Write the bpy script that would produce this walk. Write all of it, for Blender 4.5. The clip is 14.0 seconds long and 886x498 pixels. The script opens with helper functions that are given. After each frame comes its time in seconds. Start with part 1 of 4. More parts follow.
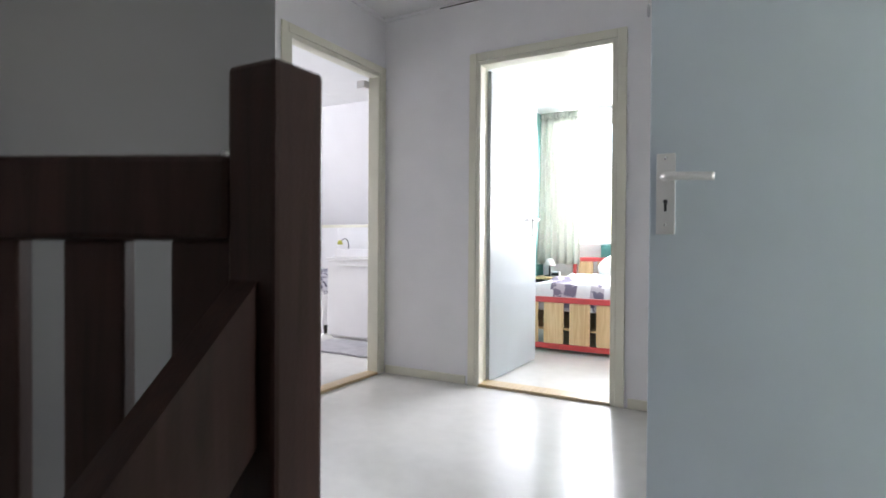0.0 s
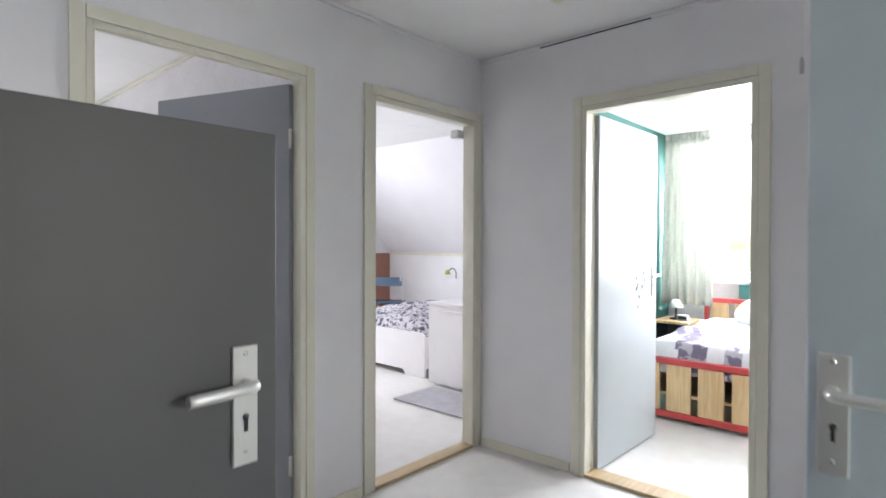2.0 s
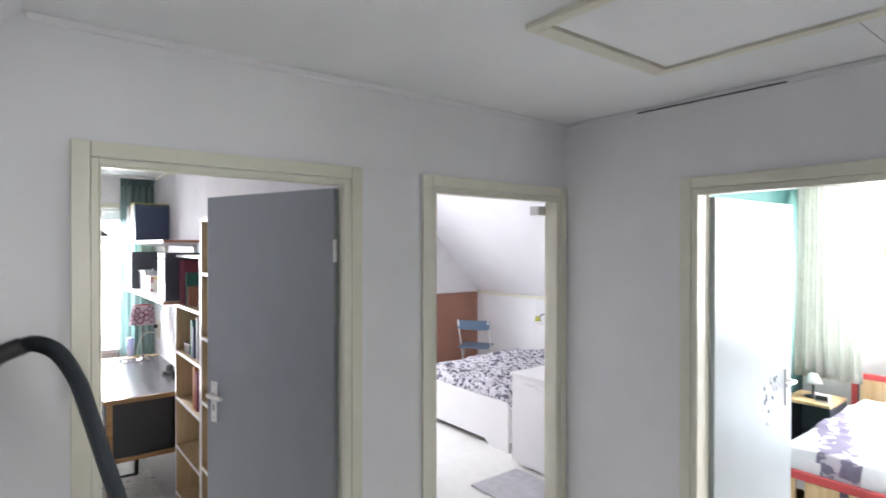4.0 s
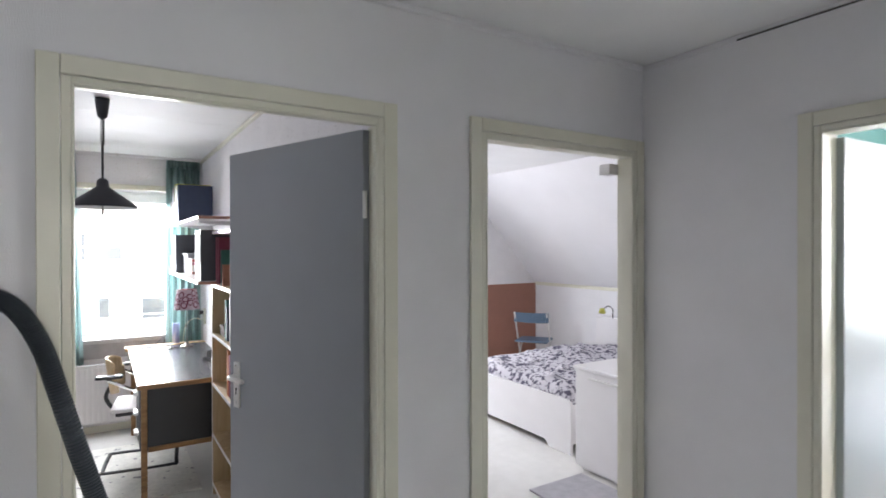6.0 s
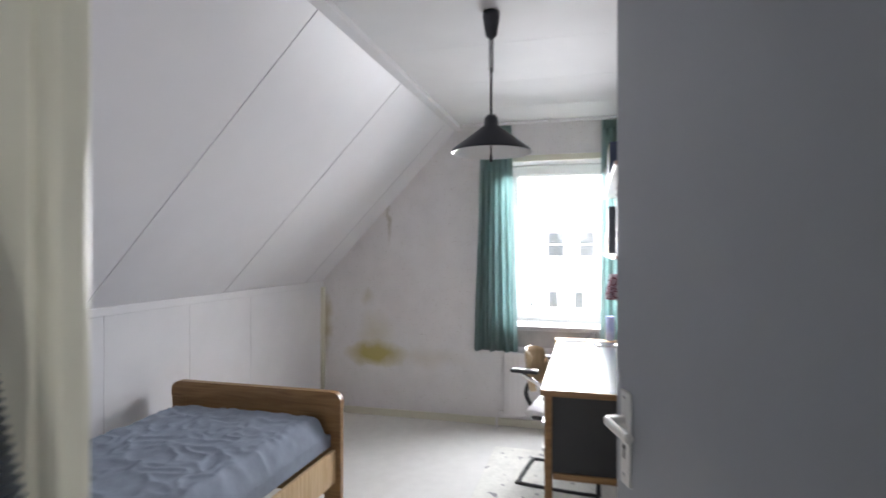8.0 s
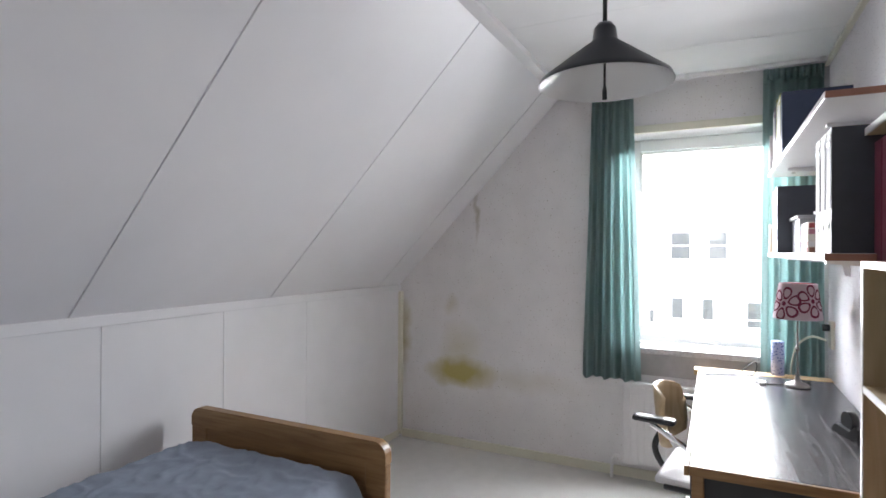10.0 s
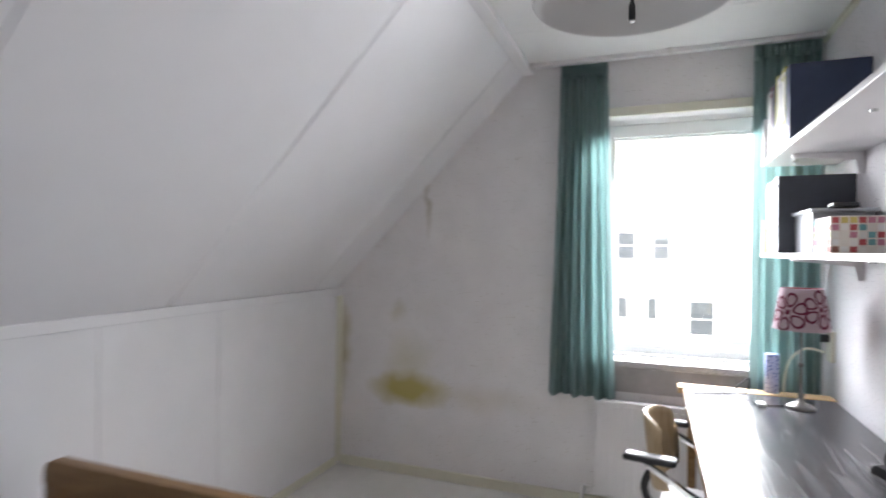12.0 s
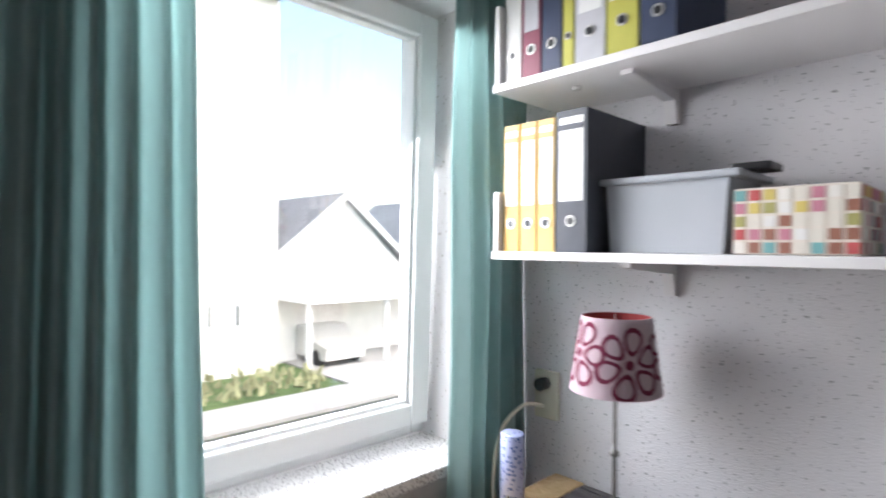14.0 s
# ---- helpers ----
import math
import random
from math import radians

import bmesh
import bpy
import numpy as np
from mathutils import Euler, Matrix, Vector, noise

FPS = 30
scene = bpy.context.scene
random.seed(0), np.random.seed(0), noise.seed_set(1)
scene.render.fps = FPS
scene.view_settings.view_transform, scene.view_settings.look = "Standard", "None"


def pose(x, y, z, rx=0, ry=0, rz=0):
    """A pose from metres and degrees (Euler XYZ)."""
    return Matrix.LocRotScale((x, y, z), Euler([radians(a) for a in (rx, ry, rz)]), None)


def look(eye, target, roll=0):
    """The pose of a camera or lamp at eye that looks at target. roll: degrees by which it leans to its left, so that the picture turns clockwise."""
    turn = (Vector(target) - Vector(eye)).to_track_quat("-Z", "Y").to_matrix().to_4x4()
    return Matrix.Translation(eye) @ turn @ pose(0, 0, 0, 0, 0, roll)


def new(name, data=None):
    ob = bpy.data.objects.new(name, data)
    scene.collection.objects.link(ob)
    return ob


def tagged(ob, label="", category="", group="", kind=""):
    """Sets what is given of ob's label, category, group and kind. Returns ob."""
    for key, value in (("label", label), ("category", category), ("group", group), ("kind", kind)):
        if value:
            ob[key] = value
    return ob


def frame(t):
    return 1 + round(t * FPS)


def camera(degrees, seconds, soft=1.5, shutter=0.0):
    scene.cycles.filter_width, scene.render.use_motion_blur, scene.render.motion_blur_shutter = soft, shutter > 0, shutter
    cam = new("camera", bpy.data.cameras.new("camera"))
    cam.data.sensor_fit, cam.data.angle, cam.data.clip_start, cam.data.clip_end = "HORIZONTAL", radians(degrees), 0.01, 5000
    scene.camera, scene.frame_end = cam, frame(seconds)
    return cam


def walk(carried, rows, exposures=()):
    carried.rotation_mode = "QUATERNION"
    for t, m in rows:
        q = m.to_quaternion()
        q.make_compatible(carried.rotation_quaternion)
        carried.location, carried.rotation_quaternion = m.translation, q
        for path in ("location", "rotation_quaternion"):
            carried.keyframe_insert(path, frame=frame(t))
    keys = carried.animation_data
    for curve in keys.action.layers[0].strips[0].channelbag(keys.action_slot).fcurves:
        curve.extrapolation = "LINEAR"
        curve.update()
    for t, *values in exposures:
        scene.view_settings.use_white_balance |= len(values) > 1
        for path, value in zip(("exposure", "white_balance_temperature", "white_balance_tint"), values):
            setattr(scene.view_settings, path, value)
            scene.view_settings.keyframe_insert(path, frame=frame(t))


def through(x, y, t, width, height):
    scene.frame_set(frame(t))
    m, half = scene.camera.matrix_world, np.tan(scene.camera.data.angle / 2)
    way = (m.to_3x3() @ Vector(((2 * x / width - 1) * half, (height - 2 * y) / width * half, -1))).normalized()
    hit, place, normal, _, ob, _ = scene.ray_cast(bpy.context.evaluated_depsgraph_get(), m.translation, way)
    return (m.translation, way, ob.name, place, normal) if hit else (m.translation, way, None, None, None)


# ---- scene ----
cam = camera(78.04, 14.0, soft=1.6, shutter=0.5)
# seconds, eye x y z, yaw, pitch, roll
ROWS = [
    (0.0, 0.034, 0.285, 0.895, 29.296, -0.670, -0.389),
    (0.5, 0.012, 0.400, 1.010, 31.718, -0.736, -0.195),
    (1.0, -0.032, 0.508, 1.135, 36.138, -0.728, -0.200),
    (1.5, 0.013, 0.561, 1.244, 39.081, -0.687, 0.020),
    (2.0, -0.028, 0.629, 1.279, 41.819, -0.672, -0.173),
    (2.5, -0.148, 0.768, 1.422, 42.767, -0.569, 0.055),
    (3.0, -0.173, 0.885, 1.526, 43.119, -0.442, -0.010),
    (3.5, -0.178, 1.008, 1.671, 46.132, -0.358, 0.180),
    (4.0, -0.236, 1.032, 1.769, 52.136, -0.299, -0.081),
    (4.2, -0.268, 1.012, 1.809, 53.110, -0.292, -0.052),
    (6.3, -0.607, 1.355, 1.528, 60.763, -0.255, 0.157),
    (6.5, -0.675, 1.400, 1.482, 64.016, -0.080, 0.137),
    (7.0, -1.050, 1.524, 1.472, 76.820, -0.097, 0.057),
    (7.5, -1.391, 1.665, 1.502, 91.526, -0.500, 0.048),
    (8.0, -1.764, 1.689, 1.416, 104.913, 0.044, -0.068),
    (8.5, -2.127, 1.606, 1.415, 108.195, 0.028, -0.387),
    (9.0, -2.423, 1.598, 1.397, 111.344, -0.014, -0.309),
    (9.2, -2.501, 1.582, 1.399, 112.857, -0.059, -0.278),
    (11.5, -2.691, 1.507, 1.368, 117.895, 0.309, -0.405),
    (12.0, -3.056, 1.326, 1.387, 110.928, 0.127, -0.609),
    (12.5, -3.544, 1.134, 1.390, 92.746, -0.042, -0.371),
    (13.0, -4.038, 0.992, 1.400, 77.443, -0.341, -0.168),
    (13.5, -4.504, 0.930, 1.403, 60.988, -0.401, -0.320),
    (14.0, -5.053, 0.753, 1.399, 46.327, -0.170, -0.511),
]
walk(cam, [(t, pose(x, y, z, 90 + p, r, w)) for t, x, y, z, w, p, r in ROWS],
     exposures=[(0.0, 3.35), (1.0, 3.3), (2.0, 3.35), (4.2, 3.35), (6.3, 2.95), (7.5, 2.8), (9.2, 2.7), (11.5, 2.7), (12.5, 2.55), (13.2, 2.35), (14.0, 1.85)])

# ---- light ----
world = bpy.data.worlds.new("sky")
scene.world = world
world.use_nodes = True
sky = world.node_tree.nodes.new("ShaderNodeTexSky")
sky.sky_type, sky.sun_disc, sky.sun_elevation, sky.sun_rotation = "NISHITA", False, radians(48), radians(60)
sky.dust_density, sky.air_density = 3.0, 1.2
bg = world.node_tree.nodes["Background"]
world.node_tree.links.new(sky.outputs[0], bg.inputs[0])
bg.inputs[1].default_value = 0.15
sun = bpy.data.lights.new("sun", "SUN")
sun.energy, sun.angle, sun.color = 1.2, radians(20), (1.0, 0.97, 0.92)
new("sun", sun).matrix_world = look((20, -10, 30), (0, 0, 0))


def window_light(name, eye, target, w, h, power, color=(0.93, 0.94, 1.0), spread=180):
    """Skylight entering by a window's opening, seen or assumed."""
    la = bpy.data.lights.new(name, "AREA")
    la.shape, la.size, la.size_y, la.energy, la.color = "RECTANGLE", w, h, power, color
    la.spread = radians(spread)
    new(name, la).matrix_world = look(eye, target)


window_light("skylight_study", (-6.48, 1.47, 1.48), (-5.2, 1.42, 0.55), 0.85, 1.25, 12.5, spread=146)
window_light("skylight_front_bedroom", (-0.8, 6.72, 1.65), (-0.8, 5, 0.9), 2.3, 1.35, 28)
# lamp in an unseen gable window, assumed by symmetry to light this room
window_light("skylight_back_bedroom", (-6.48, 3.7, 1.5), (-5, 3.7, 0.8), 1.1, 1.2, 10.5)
# fill lamp at an unseen, invented bathroom window; brightens the landing
window_light("skylight_bathroom", (2.34, 1.3, 1.6), (1, 1.3, 1.4), 0.8, 0.9, 2.0)


# ---- materials ----
def mat(name, color, rough=0.6, metal=0.0, var=0.06, scale=8.0, bump=0.0, bscale=150.0, spec=0.5, alpha=None):
    """Painted or plain surface: base colour that varies at two scales, and a fine relief."""
    m = bpy.data.materials.new(name)
    m.use_nodes = True
    nt = m.node_tree
    b = nt.nodes["Principled BSDF"]
    b.inputs["Roughness"].default_value, b.inputs["Metallic"].default_value = rough, metal
    b.inputs["Specular IOR Level"].default_value = spec
    tc = nt.nodes.new("ShaderNodeTexCoord")
    n1, n2 = nt.nodes.new("ShaderNodeTexNoise"), nt.nodes.new("ShaderNodeTexNoise")
    n1.inputs["Scale"].default_value, n2.inputs["Scale"].default_value = scale, scale * 0.13
    n1.inputs["Detail"].default_value = 5
    add = nt.nodes.new("ShaderNodeMath")
    add.operation = "ADD"
    r = nt.nodes.new("ShaderNodeMapRange")
    r.inputs[1].default_value, r.inputs[2].default_value = 0.7, 1.3
    r.inputs[3].default_value, r.inputs[4].default_value = 1 - var, 1 + var
    mix = nt.nodes.new("ShaderNodeVectorMath")
    mix.operation = "SCALE"
    mix.inputs[0].default_value = color[:3]
    for n in (n1, n2):
        nt.links.new(tc.outputs["Object"], n.inputs["Vector"])
    nt.links.new(n1.outputs[0], add.inputs[0])
    nt.links.new(n2.outputs[0], add.inputs[1])
    nt.links.new(add.outputs[0], r.inputs[0])
    nt.links.new(r.outputs[0], mix.inputs["Scale"])
    nt.links.new(mix.outputs[0], b.inputs["Base Color"])
    if bump:
        n3, bp = nt.nodes.new("ShaderNodeTexNoise"), nt.nodes.new("ShaderNodeBump")
        n3.inputs["Scale"].default_value, n3.inputs["Detail"].default_value = bscale, 4
        bp.inputs["Strength"].default_value, bp.inputs["Distance"].default_value = bump, 0.004
        nt.links.new(tc.outputs["Object"], n3.inputs["Vector"])
        nt.links.new(n3.outputs[0], bp.inputs["Height"])
        nt.links.new(bp.outputs[0], b.inputs["Normal"])
    return m


def speckled(name, base, fleck, amount, stretch=(1, 1, 1), scale=60.0):
    """Wallpaper with small dark flecks."""
    m = mat(name, base, 0.75, 0, 0.05, 6, 0.5, 240)
    nt = m.node_tree
    b = nt.nodes["Principled BSDF"]
    old = b.inputs["Base Color"].links[0].from_socket
    tc, mp, vo = nt.nodes.new("ShaderNodeTexCoord"), nt.nodes.new("ShaderNodeMapping"), nt.nodes.new("ShaderNodeTexNoise")
    mp.inputs["Scale"].default_value = stretch
    vo.inputs["Scale"].default_value, vo.inputs["Detail"].default_value = scale, 1.0
    rp, mx = nt.nodes.new("ShaderNodeMapRange"), nt.nodes.new("ShaderNodeMix")
    rp.inputs[1].default_value, rp.inputs[2].default_value = 1 - amount, 1 - amount + 0.03
    mx.data_type = "RGBA"
    mx.inputs[7].default_value = (*fleck, 1)
    nt.links.new(tc.outputs["Object"], mp.inputs[0])
    nt.links.new(mp.outputs[0], vo.inputs["Vector"])
    nt.links.new(vo.outputs[0], rp.inputs[0])
    nt.links.new(rp.outputs[0], mx.inputs[0])
    nt.links.new(old, mx.inputs[6])
    nt.links.new(mx.outputs[2], b.inputs["Base Color"])
    return m


def wood(name, light, dark, rough=0.45, axis=(1, 14, 14), scale=2.5, spec=0.5):
    m = mat(name, light, rough, 0, 0.05, 20, 0.12, 200, spec)
    nt = m.node_tree
    b = nt.nodes["Principled BSDF"]
    tc, mp, w, rp = (nt.nodes.new("ShaderNode" + k) for k in ("TexCoord", "Mapping", "TexNoise", "ValToRGB"))
    mp.inputs["Scale"].default_value = axis
    w.inputs["Scale"].default_value, w.inputs["Detail"].default_value, w.inputs["Distortion"].default_value = scale, 6, 1.2
    rp.color_ramp.elements[0].position, rp.color_ramp.elements[1].position = 0.35, 0.65
    rp.color_ramp.elements[0].color, rp.color_ramp.elements[1].color = (*dark, 1), (*light, 1)
    nt.links.new(tc.outputs["Object"], mp.inputs[0])
    nt.links.new(mp.outputs[0], w.inputs["Vector"])
    nt.links.new(w.outputs[0], rp.inputs[0])
    nt.links.new(rp.outputs[0], b.inputs["Base Color"])
    return m


def add_stain(m, centre, size, color, strength):
    """A soft blotch of damp, of its own shape, on a wall's paint."""
    nt = m.node_tree
    b = nt.nodes["Principled BSDF"]
    old = b.inputs["Base Color"].links[0].from_socket
    tc, mp, gr = (nt.nodes.new("ShaderNode" + k) for k in ("TexCoord", "Mapping", "TexGradient"))
    ns, ad = nt.nodes.new("ShaderNodeTexNoise"), nt.nodes.new("ShaderNodeVectorMath")
    ns.inputs["Scale"].default_value, ns.inputs["Detail"].default_value = 6, 4
    sc = nt.nodes.new("ShaderNodeVectorMath")
    sc.operation, ad.operation = "SCALE", "ADD"
    sc.inputs["Scale"].default_value = 0.15
    gr.gradient_type = "SPHERICAL"
    mp.inputs["Location"].default_value = [-(c + 0.06) / s for c, s in zip(centre, size)]
    mp.inputs["Scale"].default_value = [1 / s for s in size]
    mu, mx = nt.nodes.new("ShaderNodeMath"), nt.nodes.new("ShaderNodeMix")
    mu.operation = "MULTIPLY"
    mu.inputs[1].default_value = strength
    mx.data_type = "RGBA"
    mx.inputs[7].default_value = (*color, 1)
    nt.links.new(tc.outputs["Object"], ns.inputs["Vector"])
    nt.links.new(ns.outputs["Color"], sc.inputs[0])
    nt.links.new(tc.outputs["Object"], ad.inputs[0])
    nt.links.new(sc.outputs[0], ad.inputs[1])
    nt.links.new(ad.outputs[0], mp.inputs[0])
    nt.links.new(mp.outputs[0], gr.inputs[0])
    nt.links.new(gr.outputs["Fac"], mu.inputs[0])
    nt.links.new(mu.outputs[0], mx.inputs[0])
    nt.links.new(old, mx.inputs[6])
    nt.links.new(mx.outputs[2], b.inputs["Base Color"])


def glass_mat(name, tint=(1, 1, 1), rough=0.0):
    m = bpy.data.materials.new(name)
    m.use_nodes = True
    nt = m.node_tree
    out = nt.nodes["Material Output"]
    tr, gl, mx = nt.nodes.new("ShaderNodeBsdfTransparent"), nt.nodes.new("ShaderNodeBsdfGlossy"), nt.nodes.new("ShaderNodeMixShader")
    tr.inputs[0].default_value = (*tint, 1)
    gl.inputs["Roughness"].default_value = rough
    mx.inputs[0].default_value = 0.06
    nt.links.new(tr.outputs[0], mx.inputs[1])
    nt.links.new(gl.outputs[0], mx.inputs[2])
    nt.links.new(mx.outputs[0], out.inputs[0])
    return m


def cloth(name, color, through=0.3, var=0.1, scale=30):
    """Woven cloth that lets some light through."""
    m = mat(name, color, 0.9, 0, var, scale, 0.25, 500, 0.1)
    nt = m.node_tree
    b, out = nt.nodes["Principled BSDF"], nt.nodes["Material Output"]
    if through:
        tl, mx = nt.nodes.new("ShaderNodeBsdfTranslucent"), nt.nodes.new("ShaderNodeMixShader")
        tl.inputs[0].default_value = (*color, 1)
        mx.inputs[0].default_value = through
        nt.links.new(b.outputs[0], mx.inputs[1])
        nt.links.new(tl.outputs[0], mx.inputs[2])
        nt.links.new(mx.outputs[0], out.inputs[0])
    return m


def patterned(m, color, scale, lo, hi, kind="VORONOI", color2=None):
    """Lays printed figures in a second colour over a cloth or paper."""
    nt = m.node_tree
    b = nt.nodes["Principled BSDF"]
    old = b.inputs["Base Color"].links[0].from_socket
    tc = nt.nodes.new("ShaderNodeTexCoord")
    tx = nt.nodes.new("ShaderNodeTexVoronoi" if kind == "VORONOI" else "ShaderNodeTexNoise")
    tx.inputs["Scale"].default_value = scale
    rp, mx = nt.nodes.new("ShaderNodeMapRange"), nt.nodes.new("ShaderNodeMix")
    rp.inputs[1].default_value, rp.inputs[2].default_value = lo, hi
    mx.data_type = "RGBA"
    mx.inputs[7].default_value = (*color, 1)
    nt.links.new(tc.outputs["Object"], tx.inputs["Vector"])
    nt.links.new(tx.outputs[0], rp.inputs[0])
    nt.links.new(rp.outputs[0], mx.inputs[0])
    nt.links.new(old, mx.inputs[6])
    nt.links.new(mx.outputs[2], b.inputs["Base Color"])
    return m


WHITE = mat("white_wall_paint", (0.84, 0.83, 0.84), 0.7, 0, 0.03, 5, 0.35, 320)
CEIL = mat("ceiling_board_paint", (0.84, 0.84, 0.84), 0.65, 0, 0.03, 4, 0.1, 300)
SLOPE = mat("roof_board_paint", (0.82, 0.81, 0.83), 0.45, 0, 0.03, 3, 0.05, 200)
GABLE = speckled("gable_wallpaper", (0.82, 0.80, 0.80), (0.50, 0.46, 0.42), 0.30, scale=90)
add_stain(GABLE, (-6.145, -0.06, 0.54), (0.3, 0.33, 0.12), (0.50, 0.43, 0.15), 1.5)
add_stain(GABLE, (-6.145, -0.06, 0.72), (0.3, 0.18, 0.22), (0.55, 0.50, 0.25), 0.4)
add_stain(GABLE, (-6.145, 0.40, 0.52), (0.3, 0.45, 0.10), (0.58, 0.50, 0.34), 0.3)
add_stain(GABLE, (-6.145, -0.55, 0.75), (0.2, 0.10, 0.40), (0.45, 0.38, 0.16), 1.0)
add_stain(GABLE, (-6.145, 0.06, 1.66), (0.2, 0.025, 0.22), (0.46, 0.42, 0.34), 0.9)
add_stain(GABLE, (-6.145, -0.13, 1.02), (0.2, 0.06, 0.08), (0.50, 0.44, 0.26), 0.4)
FLECK = speckled("flecked_wallpaper", (0.80, 0.78, 0.80), (0.34, 0.33, 0.34), 0.335, (1, 1, 1.5), 95)
FLOOR = mat("pale_vinyl_floor", (0.72, 0.71, 0.68), 0.22, 0, 0.05, 12, 0.05, 90)
CREAM = mat("cream_gloss_paint", (0.76, 0.74, 0.62), 0.3, 0, 0.04, 9, 0.08, 60)
GREYDOOR = mat("grey_satin_door_paint", (0.27, 0.285, 0.31), 0.35, 0, 0.04, 5, 0.12, 420)
PALEDOOR = mat("pale_grey_door_paint", (0.40, 0.44, 0.45), 0.28, 0, 0.04, 5, 0.08, 300)
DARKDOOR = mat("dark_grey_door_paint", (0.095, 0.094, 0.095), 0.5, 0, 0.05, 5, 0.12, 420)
BLUEDOOR = mat("blue_grey_door_paint", (0.52, 0.58, 0.63), 0.38, 0, 0.04, 5, 0.1, 420)
DARKWOOD = wood("dark_brown_stained_wood", (0.040, 0.017, 0.012), (0.020, 0.009, 0.006), 0.5, (14, 14, 1), 2.5, 0.2)
OAK = wood("oak_bed_wood", (0.33, 0.19, 0.08), (0.22, 0.115, 0.045), 0.4, (14, 1.2, 14))
PINE = wood("pale_pine", (0.62, 0.45, 0.25), (0.50, 0.33, 0.16), 0.45, (14, 14, 1))
BEECH = wood("beech_shelf_wood", (0.55, 0.42, 0.26), (0.46, 0.34, 0.19), 0.5, (8, 8, 1))
THRESH = wood("oak_threshold", (0.60, 0.46, 0.27), (0.47, 0.34, 0.18), 0.4, (14, 1, 14))
BLACKTOP = wood("black_wood_grain_laminate", (0.10, 0.095, 0.10), (0.016, 0.015, 0.018), 0.26, (0.8, 9, 9), 3.0)
STEEL = mat("satin_aluminium", (0.74, 0.73, 0.71), 0.33, 0.6, 0.03)
CHROME = mat("chrome", (0.8, 0.8, 0.8), 0.1, 1.0, 0.01)
BLACK = mat("black_plastic", (0.02, 0.02, 0.022), 0.4, 0, 0.1)
DARKGREY = mat("charcoal_binder_board", (0.045, 0.05, 0.065), 0.5, 0, 0.1, 30)
NAVY = mat("navy_binder_board", (0.035, 0.05, 0.10), 0.5, 0, 0.1, 30)
YELLOW = mat("yellow_binder_board", (0.64, 0.42, 0.13), 0.5, 0, 0.06, 30)
LIME = mat("lime_yellow_binder_board", (0.50, 0.48, 0.09), 0.5, 0, 0.06, 30)
WINE = mat("wine_red_binder_board", (0.22, 0.045, 0.08), 0.5, 0, 0.08, 30)
GREYB = mat("pale_grey_binder_board", (0.50, 0.50, 0.53), 0.5, 0, 0.08, 30)
WHITEP = mat("white_lacquer", (0.82, 0.80, 0.80), 0.3, 0, 0.02)
PAPER = mat("white_paper", (0.82, 0.82, 0.80), 0.7, 0, 0.03)
RED = mat("red_paint", (0.45, 0.05, 0.05), 0.4, 0, 0.08)
PVC = mat("white_window_frame", (0.80, 0.81, 0.80), 0.3, 0, 0.02)
TEAL = cloth("teal_green_curtain_cloth", (0.38, 0.49, 0.48), 0.68)
SHEER = cloth("pale_green_curtain_cloth", (0.62, 0.63, 0.58), 0.35)
DENIM = cloth("grey_blue_sheet", (0.29, 0.33, 0.40), 0.0, 0.12, 20)
TEALP = mat("teal_wall_paint", (0.035, 0.14, 0.125), 0.6, 0, 0.06)
DUVET = cloth("white_duvet_cloth", (0.64, 0.63, 0.64), 0.0, 0.05)
DUVETP = patterned(cloth("plum_striped_cloth", (0.16, 0.14, 0.19), 0.0, 0.1), (0.40, 0.36, 0.40), 12, 0.52, 0.56, "NOISE")
DUVET2 = patterned(cloth("mottled_duvet_cloth", (0.62, 0.60, 0.64), 0.0, 0.05), (0.12, 0.11, 0.15), 26.0, 0.50, 0.58, "NOISE")
GRANITE = speckled("grey_granite_sill", (0.60, 0.59, 0.58), (0.25, 0.24, 0.24), 0.42, scale=140)
PLASTER = mat("bare_grey_plaster", (0.42, 0.40, 0.39), 0.8, 0, 0.25, 7, 0.4, 60)
SALMON = mat("salmon_brown_panel", (0.36, 0.17, 0.12), 0.6, 0, 0.06)
BLUEC = mat("blue_plastic_seat", (0.10, 0.16, 0.24), 0.45, 0, 0.05)
RUGM = patterned(cloth("cream_rug_pile", (0.66, 0.65, 0.60), 0.0, 0.12, 40), (0.28, 0.27, 0.28), 15.0, 0.66, 0.69, "NOISE")
GREYRUG = mat("grey_rug_pile", (0.45, 0.44, 0.47), 0.95, 0, 0.15, 14, 0.9, 300)
SHADEM = cloth("pink_lampshade_cloth", (0.62, 0.50, 0.55), 0.3, 0.06)
WINEP = cloth("wine_red_print", (0.20, 0.045, 0.08), 0.2, 0.06)
SHADEIN = mat("red_shade_lining", (0.40, 0.06, 0.06), 0.8)
LAMPBLK = mat("black_lacquered_metal", (0.025, 0.027, 0.035), 0.28, 0.2, 0.05)
LAMPWHT = mat("white_enamel_lining", (0.80, 0.80, 0.80), 0.25, 0, 0.02)
PEWTER = mat("pewter_metal", (0.20, 0.19, 0.18), 0.32, 0.9, 0.1)
BLUECAN = patterned(mat("blue_printed_tin", (0.06, 0.12, 0.42), 0.35), (0.45, 0.50, 0.75), 90, 0.3, 0.36)
PLASTIC = mat("clear_grey_plastic_box", (0.42, 0.44, 0.47), 0.3, 0, 0.04)
HOSE = mat("dark_grey_hose_plastic", (0.055, 0.065, 0.075), 0.38, 0, 0.1)
GLASS = glass_mat("window_glass")
